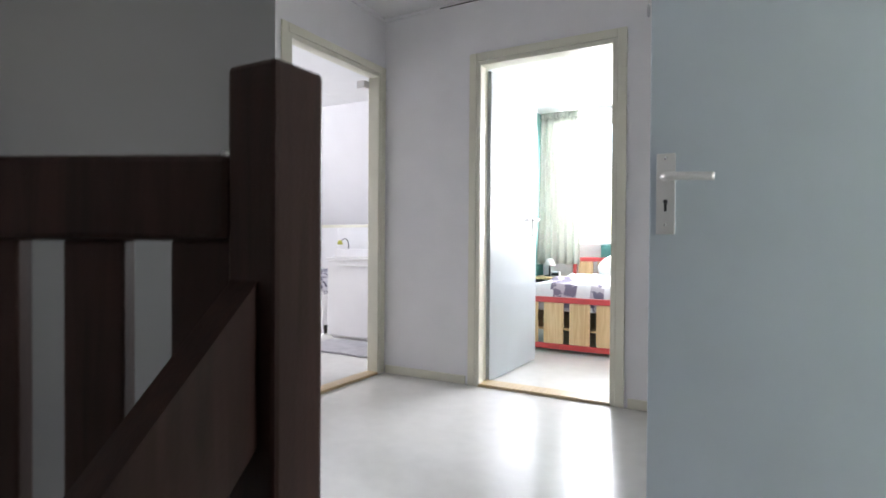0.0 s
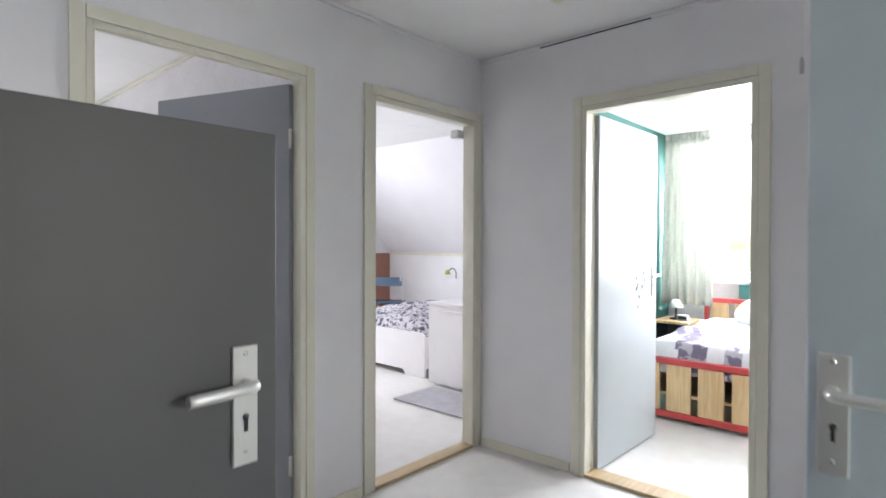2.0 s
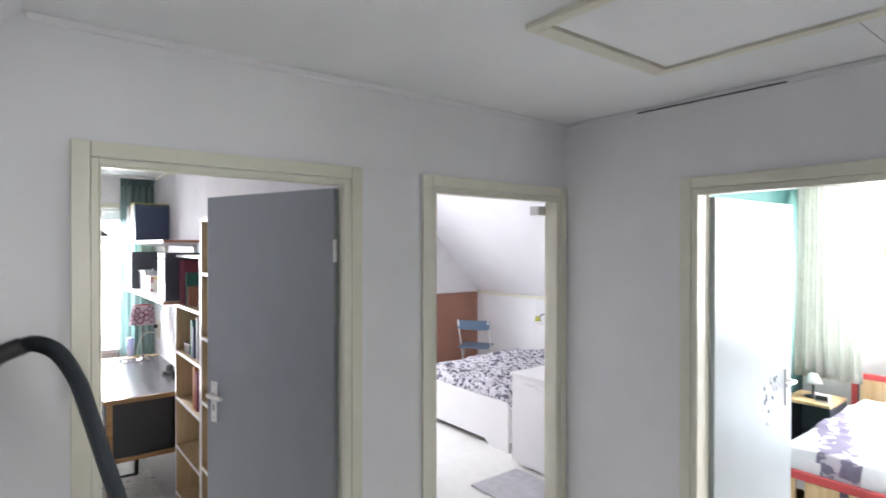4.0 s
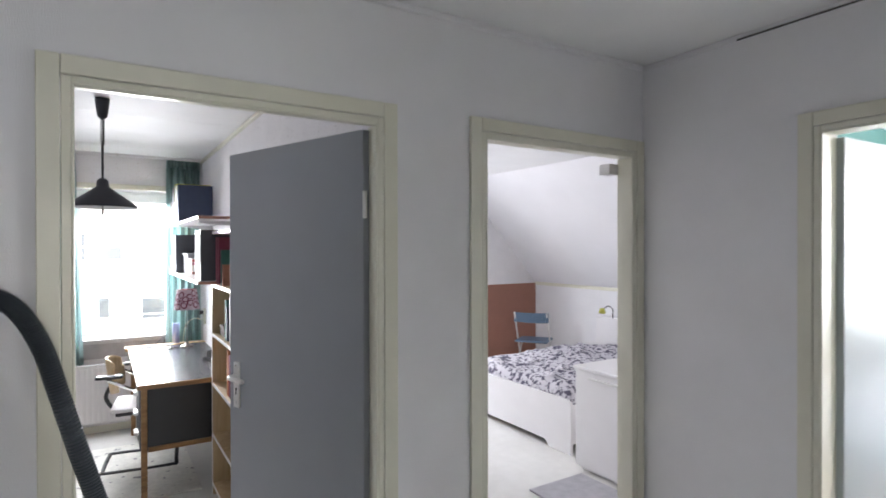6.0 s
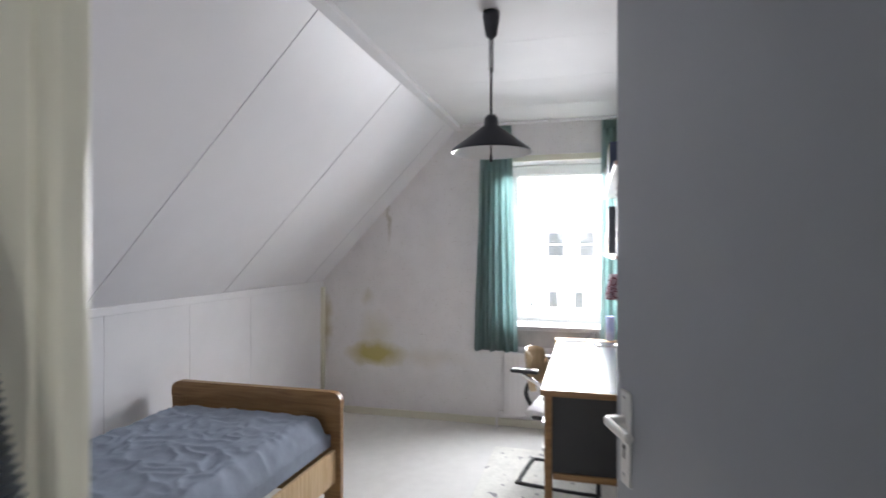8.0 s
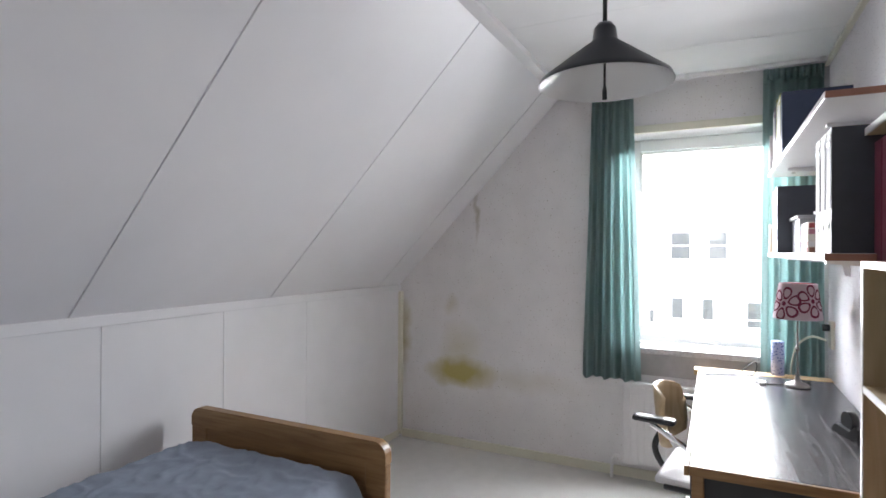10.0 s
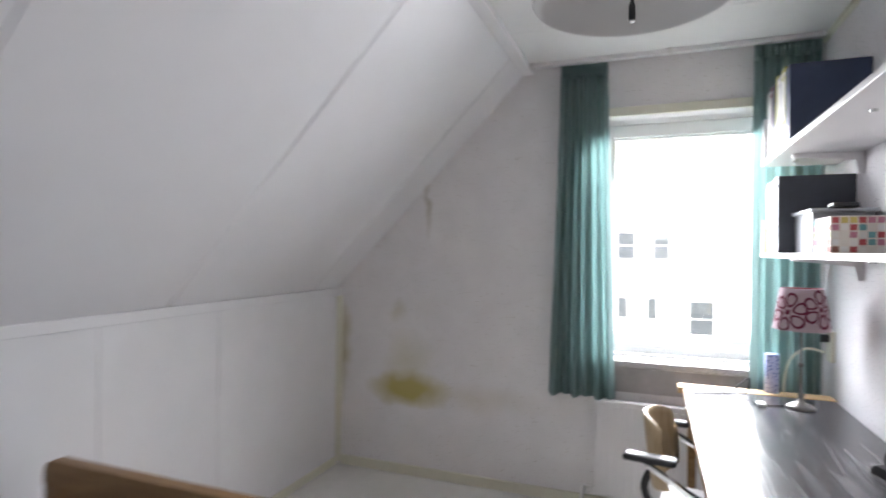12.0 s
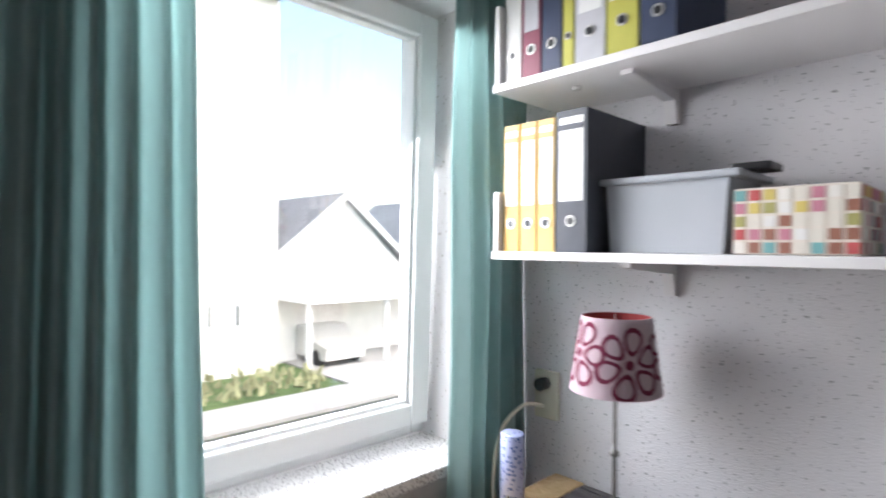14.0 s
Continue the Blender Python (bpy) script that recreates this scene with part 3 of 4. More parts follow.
    for i in range(nx):
        for k in (0, nz):
            bm.faces.new((grid[0, k, i], grid[0, k, i + 1], grid[1, k, i + 1], grid[1, k, i]))
    bmesh.ops.recalc_face_normals(bm, faces=bm.faces)


def curtain(name, at, turn, x0, x1, z0, z1, n, depth, m, label, seed, gather=1.0, drift=0.0, header=True):
    c = thing(name, label, "curtain", at, turn)
    bm = bmesh.new()
    folds(bm, x0, x1, z0, z1 - 0.06, n, depth, gather, seed, drift=drift)
    part("cloth", bm, m, c)
    bm = bmesh.new()
    folds(bm, (x0 + x1) / 2 + (x0 - x1) / 2 * gather, (x0 + x1) / 2 + (x1 - x0) / 2 * gather, z1 - 0.07, z1, n * 2, depth * 0.45, 1.0, seed + 5, 4)
    part("header_tape", bm, m, c)
    return c


curtain("curtain", (XG + 0.075, 0, 0), 90, 0.80, 1.15, 0.61, 2.395, 6, 0.028, TEAL, "teal green curtain with soft folds beside the window", 3, 0.7)
curtain("curtain", (XG + 0.08, 0, 0), 90, 1.775, 2.07, 0.60, 2.395, 5, 0.026, TEAL, "teal green curtain hanging behind the desk end", 8, 0.95)
rail = thing("curtain_rail", "white aluminium curtain rail under the ceiling", "curtain rail")
block("track", (-6.15, 0.72, 2.398), (-6.125, 2.14, 2.418), WHITEP, rail, "", 0.003)
for y in (0.75, 1.45, 2.1):
    block("clip", (-6.16, y - 0.012, 2.392), (-6.115, y + 0.012, 2.4185), STEEL, rail)
curtain("curtain", (0, 6.37, 0), 0, -2.13, -1.62, 0.66, 2.39, 6, 0.035, SHEER, "pale green sunlit curtain drawn aside at the bedroom window", 11, 0.85)
rail = thing("curtain_rail", "white curtain rail above the bedroom window", "curtain rail")
block("track", (-2.08, 6.49, 2.392), (0.55, 6.515, 2.4185), WHITEP, rail, "", 0.003)


# ---- landing ----
ban = thing("stair_balustrade", "dark brown stained wooden newel with rails beside the stairs", "balustrade")
bm = bmesh.new()
box(bm, (-0.45, 0.635, -1.2), (-0.38, 0.705, 1.076), 0.006)
part("newel_post", bm, DARKWOOD, ban)
bm = bmesh.new()
box(bm, (-0.868, 0.63, 0.895), (-0.451, 0.672, 0.985), 0.008)
askew = pose(-0.45, 0.65, 0, 0, 0, 25) @ pose(0.45, -0.65, 0)
part("top_rail", bm, DARKWOOD, ban).matrix_basis = askew
bm = bmesh.new()
prism(bm, [(0.634, 0.69), (0.634, 0.855), (-0.9, -0.715), (-0.9, -0.88)], 0, -0.442, -0.402)
part("handrail", bm, DARKWOOD, ban)
for x in (-0.485, -0.605, -0.725, -0.845):
    block("baluster", (x - 0.034, 0.64, 0.0), (x + 0.034, 0.662, 0.896), DARKWOOD, ban, "", 0.003).matrix_basis = askew
stairs = setting(new("stairs"), "dark brown steep wooden stairs", "stairs")
for i in range(1, 8):
    block("step", (-0.36, 0.74 - 0.22 * i, -0.185 * i - 0.04), (XR, 0.74 - 0.22 * i + 0.25, -0.185 * i), DARKWOOD, stairs, "", 0.006)
setting(block("stairwell_wall", (-0.46, -1.0, -2.7), (-0.442, 0.74, -0.003), WHITE), "white stairwell wall below the landing", "wall")
setting(block("stairwell_side", (XR + 0.002, -1.0, -2.7), (XR + 0.1, 0.8, -0.003), WHITE), "white stairwell wall", "wall")
setting(block("stairwell_back", (-0.44, 0.745, -2.7), (XR, 0.80, -0.203), WHITE), "white stairwell wall", "wall")
setting(block("stairwell_end", (-0.44, -1.05, -2.7), (XR, -0.995, 1.2), WHITE), "white stairwell end wall", "wall")
setting(block("floor_below", (-0.44, -1.0, -2.8), (XR, 0.8, -2.7), FLOOR), "floor at the foot of the stairs", "floor")

setting(block("jamb_block", (-2.30, 3.235, 1.935), (XS - 0.002, 3.30, 1.985), WHITEP, None, "", 0.004), "small white block behind the bedroom door jamb", "trim")
sp = thing("strike_plate", "small steel strike plate on the bedroom door jamb", "strike plate")
block("plate", (-2.215, 3.288, 0.98), (-2.19, 3.2905, 1.12), STEEL, sp)

# vacuum cleaner: wand against the wall, ribbed hose arching beside the study door
vac = thing("vacuum_cleaner", "dark grey vacuum cleaner with wand and ribbed hose against the wall", "vacuum cleaner")
bm = bmesh.new()
tube(bm, [(-2.03, 0.78, 0.05), (-2.06, 0.83, 0.75), (-2.085, 0.86, 1.2)], 0.017, 14)
part("wand", bm, STEEL, vac, "steel wand")
bm = bmesh.new()
tube(bm, spline([(-2.085, 0.858, 1.18), (-2.085, 0.885, 1.33), (-2.085, 0.93, 1.42), (-2.085, 0.985, 1.475), (-2.085, 1.04, 1.50)], 6), 0.024, 14)
part("grip", bm, BLACK, vac)
bm = bmesh.new()
pts = spline([(-2.085, 1.03, 1.495), (-2.085, 1.07, 1.503), (-2.09, 1.12, 1.47), (-2.095, 1.165, 1.385), (-2.10, 1.195, 1.28), (-2.105, 1.232, 1.14), (-2.112, 1.268, 1.01), (-2.112, 1.30, 0.88), (-2.09, 1.31, 0.60), (-2.02, 1.24, 0.34), (-1.92, 1.12, 0.22), (-1.85, 1.05, 0.20)], 34)
tube(bm, pts, 0.0195, 14, 0.004, True, False)
part("hose", bm, HOSE, vac, "ribbed dark grey hose")
bm = bmesh.new()
box(bm, (-2.13, 0.72, 0.0), (-1.93, 0.86, 0.05), 0.015)
part("floor_nozzle", bm, BLACK, vac)
bm = bmesh.new()
box(bm, (-1.92, 0.68, 0.02), (-1.64, 1.06, 0.26), 0.06)
part("canister", bm, DARKGREY, vac)
for x in (-1.92, -1.64):
    bm = bmesh.new()
    tube(bm, [(x - 0.012, 0.78, 0.075), (x + 0.012, 0.78, 0.075)], 0.075, 20)
    part("wheel", bm, BLACK, vac)

cord = thing("pull_cord", "white pull cord with a grey knob below the ceiling", "pull cord")
bm = bmesh.new()
tube(bm, [(-0.32, 2.54, ZC), (-0.32, 2.54, 1.83)], 0.002, 6)
part("cord", bm, PAPER, cord)
bm = bmesh.new()
lathe(bm, [(0.0, 0.0), (0.006, 0.0), (0.007, 0.03), (0.003, 0.05), (0.0, 0.052)], 12, (-0.32, 2.54, 1.78))
part("knob", bm, GREYB, cord)


# ---- study ----
def sheet(bm, x0, x1, y0, y1, top, drop, amp, seed, n=60, sag=0.02, freq=5.0):
    """A padded, creased cover: domed top, sides that drop."""
    nx, ny = n, max(10, int(n * abs(y1 - y0) / abs(x1 - x0)))
    g = {}
    for i in range(nx + 1):
        for j in range(ny + 1):
            u, v = i / nx, j / ny
            e = min(u, 1 - u) * abs(x1 - x0), min(v, 1 - v) * abs(y1 - y0)
            r = 0.07
            edge = sum((1 - min(1, q / r)) ** 2 for q in e)
            p = Vector((u * (x1 - x0) * freq + seed, v * (y1 - y0) * freq, 0.3 * seed))
            crease = (1 - abs(noise.noise(p + 0.8 * noise.noise_vector(p * 0.7)))) ** 3 - 0.4
            z = top - min(1.0, edge) * drop + amp * crease + amp * 0.9 * noise.noise(p * 0.35)
            g[i, j] = bm.verts.new((x0 + u * (x1 - x0), y0 + v * (y1 - y0), z))
    for i in range(nx):
        for j in range(ny):
            bm.faces.new((g[i, j], g[i + 1, j], g[i + 1, j + 1], g[i, j + 1])).smooth = True
    rim = [g[i, 0] for i in range(nx + 1)] + [g[nx, j] for j in range(1, ny + 1)] + [g[i, ny] for i in range(nx - 1, -1, -1)] + [g[0, j] for j in range(ny - 1, 0, -1)]
    low = [bm.verts.new((v.co.x, v.co.y, top - drop - 0.06)) for v in rim]
    for k in range(len(rim)):
        bm.faces.new((rim[k - 1], rim[k], low[k], low[k - 1]))
    bm.faces.new(low)
    bmesh.ops.recalc_face_normals(bm, faces=bm.faces)


def board(bm, x0, x1, y0, y1, z0, z1, r, b=0.006):
    """An upright board across x whose two upper corners are rounded."""
    o = [(y0, z0), (y1, z0)]
    for cy, a0 in ((y1 - r, 0), (y0 + r, 90)):
        o += [(cy + r * math.cos(radians(a0 + 15 * k)), z1 - r + r * math.sin(radians(a0 + 15 * k))) for k in range(7)]
    prism(bm, o, 0, x0, x1)


bed = thing("single_bed", "oak single bed with a rumpled grey-blue sheet along the knee wall", "bed")
for nm, xa in (("footboard", -4.375), ("headboard", -2.33)):
    bm = bmesh.new()
    board(bm, xa, xa + 0.028, -0.40, 0.42, 0.20, 0.68, 0.01)
    b = part(nm, bm, OAK, bed)
    bm = bmesh.new()
    o = [(-0.49, 0.66), (-0.49, 0.63), (0.50, 0.63), (0.50, 0.66)]
    o += [(0.45 + 0.05 * math.cos(radians(a)), 0.66 + 0.05 * math.sin(radians(a))) for a in range(15, 91, 15)]
    o += [(-0.44 + 0.05 * math.cos(radians(a)), 0.66 + 0.05 * math.sin(radians(a))) for a in range(90, 166, 15)]
    prism(bm, o, 0, xa - 0.006, xa + 0.034)
    part("cap_rail", bm, OAK, b)
    for y in (-0.49, 0.41):
        block("leg", (xa - 0.005, y, 0), (xa + 0.033, y + 0.09, 0.63), OAK, bed, "", 0.006)
for y in (-0.47, 0.455):
    block("side_rail", (-4.34, y, 0.27), (-2.335, y + 0.022, 0.43), PINE, bed, "", 0.004)
mt = thing("mattress", "mattress under a creased grey-blue sheet on the bed", "mattress")
bm = bmesh.new()
sheet(bm, -4.335, -2.345, -0.44, 0.45, 0.605, 0.10, 0.011, 4.0, 200, freq=11.0)
part("sheet", bm, DENIM, mt)

# desk
desk = thing("desk", "black wood-grain desk with oak edges and drawers under the window", "desk")
bm = bmesh.new()
box(bm, (-6.03, 1.535, 0.700), (-4.565, 2.125, 0.728), 0.002)
part("desktop", bm, BLACKTOP, desk)
bm = bmesh.new()
box(bm, (-6.03, 1.52, 0.698), (-4.55, 1.534, 0.7275), 0.002)
box(bm, (-4.564, 1.535, 0.698), (-4.55, 2.125, 0.7275), 0.002)
part("edge_strip", bm, OAK, desk, "oak edge strip")
block("rear_plank", (-6.125, 1.50, 0.700), (-6.031, 2.13, 0.730), PINE, desk, "pale pine plank", 0.003)
block("end_panel", (-4.60, 1.56, 0.33), (-4.58, 2.10, 0.698), BLACK, desk, "black end panel", 0.002)
block("back_panel", (-6.0, 2.09, 0.25), (-4.6, 2.105, 0.698), DARKGREY, desk, "", 0.002)
for x in (-6.0, -4.60):
    for y in (1.54, 2.085):
        block("leg", (x, y, 0), (x + 0.035, y + 0.035, 0.698), OAK, desk, "", 0.004)
bm = bmesh.new()
box(bm, (-4.598, 1.58, 0.30), (-4.57, 2.085, 0.33), 0.003)
part("stretcher", bm, OAK, desk)
bm = bmesh.new()
box(bm, (-5.02, 1.55, 0.30), (-4.602, 2.085, 0.697), 0.003)
ped = part("pedestal", bm, DARKGREY, desk)
for z in (0.31, 0.44, 0.57):
    d = block("drawer", (-5.01, 1.535, z), (-4.61, 1.551, z + 0.12), DARKGREY, desk, "", 0.003)
    block("drawer_handle", (-4.86, 1.510, z + 0.05), (-4.76, 1.536, z + 0.07), STEEL, d, "", 0.003)

# desk lamp
lamp = thing("table_lamp", "pewter table lamp with a pink floral shade on the desk", "lamp", (-5.845, 1.955, 0.728))
bm = bmesh.new()
lathe(bm, [(0, 0), (0.052, 0), (0.054, 0.006), (0.045, 0.016), (0.018, 0.026), (0.009, 0.05), (0.013, 0.056), (0.006, 0.066), (0.0045, 0.17), (0.010, 0.176), (0.010, 0.184), (0.0045, 0.19), (0.0045, 0.35), (0.012, 0.36), (0.012, 0.41), (0, 0.412)], 28)
part("stem", bm, PEWTER, lamp)
bm = bmesh.new()
lathe(bm, [(0.103, 0.325), (0.077, 0.495)], 48)
part("shade", bm, SHADEM, lamp, "pale pink cloth shade")
bm = bmesh.new()


def on_shade(a, h):
    r = 0.1042 - 0.026 * h / 0.17
    return (r * math.cos(a), r * math.sin(a), 0.325 + h)


for a0, h0, s in ((-0.75, 0.075, 1.45), (-2.1, 0.09, 1.4), (0.6, 0.09, 1.4), (1.9, 0.075, 1.45), (3.1, 0.085, 1.3)):
    for k in range(6):
        q = k * math.pi / 3 + a0
        rings = []
        for g in (1.0, 0.66):
            o = []
            for i in range(14):
                w = i * math.pi / 7
                u, v = 0.034 + 0.0215 * g * math.cos(w), 0.0165 * g * math.sin(w) * (1 + 0.35 * math.cos(w))
                p = (u * math.cos(q) - v * math.sin(q)) * s, (u * math.sin(q) + v * math.cos(q)) * s
                o.append(bm.verts.new(on_shade(a0 + p[0] / 0.097, min(0.168, max(0.002, h0 + p[1])))))
            rings.append(o)
        for i in range(14):
            bm.faces.new((rings[0][i], rings[0][(i + 1) % 14], rings[1][(i + 1) % 14], rings[1][i]))
    c = [bm.verts.new(on_shade(a0 + 0.011 * math.cos(w * 0.7) / 0.097, h0 + 0.011 * math.sin(w * 0.7))) for w in range(9)]
    bm.faces.new(c)
part("flower_print", bm, WINEP, lamp, "wine-red outlined flowers")
bm = bmesh.new()
lathe(bm, [(0.101, 0.327), (0.0755, 0.493)], 48)
part("lining", bm, SHADEIN, lamp, "red lining")
bm = bmesh.new()
for k in range(3):
    a = 2.1 * k
    tube(bm, [(0, 0, 0.47), (0.08 * math.cos(a), 0.08 * math.sin(a), 0.49)], 0.0015, 5)
part("shade_holder", bm, STEEL, lamp)

tin = thing("blue_tin", "slim blue printed cylinder tin on the desk end", "tin", (-6.095, 1.896, 0.728))
bm = bmesh.new()
lathe(bm, [(0, 0), (0.030, 0), (0.030, 0.175), (0.028, 0.178), (0.0, 0.172)], 28)
part("body", bm, BLUECAN, tin)
cb = thing("lamp_cable", "thin dark cable trailing over the desk", "cable")
bm = bmesh.new()
tube(bm, spline([(-5.845, 1.90, 0.732), (-5.84, 1.80, 0.732), (-5.92, 1.72, 0.75), (-6.02, 1.79, 0.80), (-6.02, 1.78, 0.732), (-5.97, 1.66, 0.732), (-5.93, 1.57, 0.732), (-5.99, 1.56, 0.732)], 8), 0.0028, 6)
part("wire", bm, BLACK, cb)
sw = block("switch", (-5.855, 1.795, 0.729), (-5.80, 1.825, 0.743), PAPER, cb, "white inline switch", 0.004)
soc = thing("wall_socket", "cream double wall socket with plugs above the desk", "socket")
block("plate", (-6.02, 2.15 - 0.018, 1.02), (-5.94, 2.15, 1.16), CREAM, soc, "", 0.004)
bm = bmesh.new()
tube(bm, [(-5.98, 2.15 - 0.018, 1.125), (-5.98, 2.15 - 0.05, 1.125)], 0.018, 14)
part("plug", bm, BLACK, soc, "black plug")
bm = bmesh.new()
tube(bm, spline([(-5.98, 2.15 - 0.03, 1.06), (-6.0, 2.15 - 0.10, 1.07), (-6.03, 2.15 - 0.16, 1.0), (-6.04, 2.15 - 0.18, 0.85), (-6.03, 2.15 - 0.16, 0.735)], 8), 0.006, 8)
part("lead", bm, CREAM, soc, "cream lead")
td = thing("tape_dispenser", "small black tape dispenser on the desk", "tape dispenser", (-5.10, 2.03, 0.728), 20)
bm = bmesh.new()
prism(bm, [(-0.07, 0), (0.075, 0), (0.078, 0.045), (0.062, 0.05), (0.03, 0.025), (-0.05, 0.03), (-0.07, 0.012)], 1, -0.027, 0.027)
part("body", bm, BLACK, td)
bm = bmesh.new()
tube(bm, [(-0.01, -0.012, 0.05), (-0.01, 0.012, 0.05)], 0.033, 20)
part("tape_roll", bm, BLACK, td)

# chair
ch = thing("office_chair", "beech-backed chrome armchair with black cantilever base at the desk", "chair", (-5.38, 1.595, 0), -8)
bm = bmesh.new()
n = 14
g = {}
for s in (0, 1):
    for i in range(n + 1):
        for j in range(9):
            u, v = i / n * 2 - 1, j / 8
            wdt = 0.20 * (1 - 0.25 * (2 * v - 1) ** 4)
            g[s, i, j] = bm.verts.new((u * wdt, -0.21 + 0.07 * u * u + (0.012 if s else 0) - 0.03 * v, 0.54 + 0.26 * v - 0.03 * u ** 4 * (1 if v > 0.5 else -1)))
for i in range(n):
    for j in range(8):
        bm.faces.new((g[0, i, j], g[0, i + 1, j], g[0, i + 1, j + 1], g[0, i, j + 1])).smooth = True
        bm.faces.new((g[1, i, j + 1], g[1, i + 1, j + 1], g[1, i + 1, j], g[1, i, j])).smooth = True
for i in range(n):
    for j in (0, 8):
        bm.faces.new((g[0, i, j], g[0, i + 1, j], g[1, i + 1, j], g[1, i, j]))
for j in range(8):
    for i in (0, n):
        bm.faces.new((g[0, i, j], g[0, i, j + 1], g[1, i, j + 1], g[1, i, j]))
bmesh.ops.recalc_face_normals(bm, faces=bm.faces)
part("backrest", bm, BEECH, ch, "curved beech plywood back")
bm = bmesh.new()
box(bm, (-0.21, -0.19, 0.425), (0.21, 0.22, 0.46), 0.016)
part("seat", bm, WHITEP, ch, "pale padded seat")
for s in (-1, 1):
    bm = bmesh.new()
    tube(bm, spline([(0.23 * s, -0.20, 0.68), (0.235 * s, -0.05, 0.60), (0.23 * s, 0.12, 0.52), (0.215 * s, 0.17, 0.44), (0.21 * s, 0.10, 0.42)], 6), 0.012, 10)
    a = part("armrest", bm, CHROME, ch, "chrome arm")
    bm = bmesh.new()
    box(bm, (0.205 * s - 0.005, -0.27, 0.685), (0.255 * s + 0.005, -0.10, 0.71), 0.012)
    part("arm_pad", bm, BLACK, a, "black arm pad")
bm = bmesh.new()
tube(bm, spline([(0, -0.20, 0.60), (0, -0.235, 0.50), (0, -0.16, 0.40), (0, 0.0, 0.405)], 6), 0.014, 10)
part("back_bracket", bm, BLACK, ch)
bm = bmesh.new()
for s in (-1, 1):
    tube(bm, spline([(0.20 * s, -0.15, 0.42), (0.205 * s, 0.19, 0.42), (0.205 * s, 0.235, 0.38), (0.205 * s, 0.235, 0.06), (0.205 * s, 0.20, 0.016), (0.205 * s, -0.20, 0.016), (0.17 * s, -0.235, 0.016), (0.0, -0.24, 0.016)], 5), 0.0135, 10)
part("cantilever_frame", bm, BLACK, ch, "black tubular frame")

rug = thing("patterned_rug", "cream rug with scattered grey motifs beneath the desk chair", "rug")
bm = bmesh.new()
box(bm, (-5.80, 1.10, 0.001), (-4.62, 1.90, 0.012), 0.004)
part("carpet", bm, RUGM, rug)

rad = thing("radiator", "white panel radiator under the study window", "radiator")
bm = bmesh.new()
box(bm, (-6.20, 1.10, 0.10), (-6.15, 1.98, 0.60), 0.006)
part("panel", bm, WHITEP, rad)
for k in range(22):
    block("rib", (-6.152, 1.125 + 0.04 * k, 0.125), (-6.143, 1.145 + 0.04 * k, 0.575), WHITEP, rad, "", 0.003)
for y in (1.25, 1.85):
    block("bracket", (-6.23, y - 0.02, 0.2), (-6.199, y + 0.02, 0.5), WHITEP, rad)
bm = bmesh.new()
tube(bm, spline([(-6.175, 1.08, 0.13), (-6.175, 1.04, 0.12), (-6.175, 1.03, 0.0)], 6), 0.01, 8)
part("pipe", bm, WHITEP, rad)

# pendant lamp
pl = thing("pendant_lamp", "black conical pendant lamp with white lining and coiled cord", "lamp", (-4.10, 1.30, 0))
bm = bmesh.new()
lathe(bm, [(0.0, ZC), (0.036, ZC), (0.036, ZC - 0.02), (0.024, ZC - 0.10), (0.008, ZC - 0.115), (0, ZC - 0.116)], 24)
part("ceiling_cup", bm, LAMPBLK, pl)
bm = bmesh.new()
tube(bm, [(0.009 * math.cos(k * 0.9), 0.009 * math.sin(k * 0.9), ZC - 0.11 - k * 0.0013) for k in range(110)], 0.0028, 6)
part("coiled_cord", bm, BLACK, pl)
bm = bmesh.new()
tube(bm, [(0, 0, 2.18), (0, 0, 1.96)], 0.006, 8)
part("rod", bm, BLACK, pl)
bm = bmesh.new()
lathe(bm, [(0.0, 1.985), (0.018, 1.984), (0.028, 1.97), (0.032, 1.938), (0.165, 1.838), (0.170, 1.825)], 48)
part("shade", bm, LAMPBLK, pl)
bm = bmesh.new()
lathe(bm, [(0.169, 1.824), (0.163, 1.836), (0.030, 1.934), (0.0, 1.935)], 48)
part("lining", bm, LAMPWHT, pl, "white enamel lining")
bm = bmesh.new()
lathe(bm, [(0.0, 1.785), (0.006, 1.786), (0.006, 1.81), (0.003, 1.82), (0.003, 1.93)], 10)
part("pull", bm, BLACK, pl)

# wall shelves
for z in (1.79, 1.37):
    sh = thing("wall_shelf", "white wall shelf on brackets above the desk", "shelf", group="shelves above the desk")
    block("board", (-6.135, 1.855, z - 0.0), (-4.46, 2.15, z + 0.02), WHITEP, sh, "", 0.002)
    block("end_edge", (-4.4595, 1.857, z + 0.001), (-4.458, 2.148, z + 0.019), SALMON, sh, "bare brown chipboard end")
    for x in (-5.80, -4.80):
        bm = bmesh.new()
        prism(bm, [(2.15, z - 0.001), (2.15, z - 0.085), (2.15 - 0.018, z - 0.085), (2.15 - 0.03, z - 0.03), (2.15 - 0.24, z - 0.012), (2.15 - 0.24, z - 0.001)], 0, x - 0.014, x + 0.014)
        part("bracket", bm, WHITEP, sh)
    for x in (-5.95, -5.80, -5.05, -4.85):
        bm = bmesh.new()
        lathe(bm, [(0.0, 0.0), (0.011, 0.0), (0.009, 0.008), (0, 0.009)], 10, (x, 1.95, z - 0.0085))
        part("bolt", bm, STEEL, sh)
for z, h in ((1.81, 0.20), (1.39, 0.15)):
    be = thing("bookend", "plain white board bookend at the shelf end", "bookend", group="bookends")
    block("board", (-6.133, 1.86, z), (-6.118, 2.10, z + h), WHITEP, be, "", 0.002)


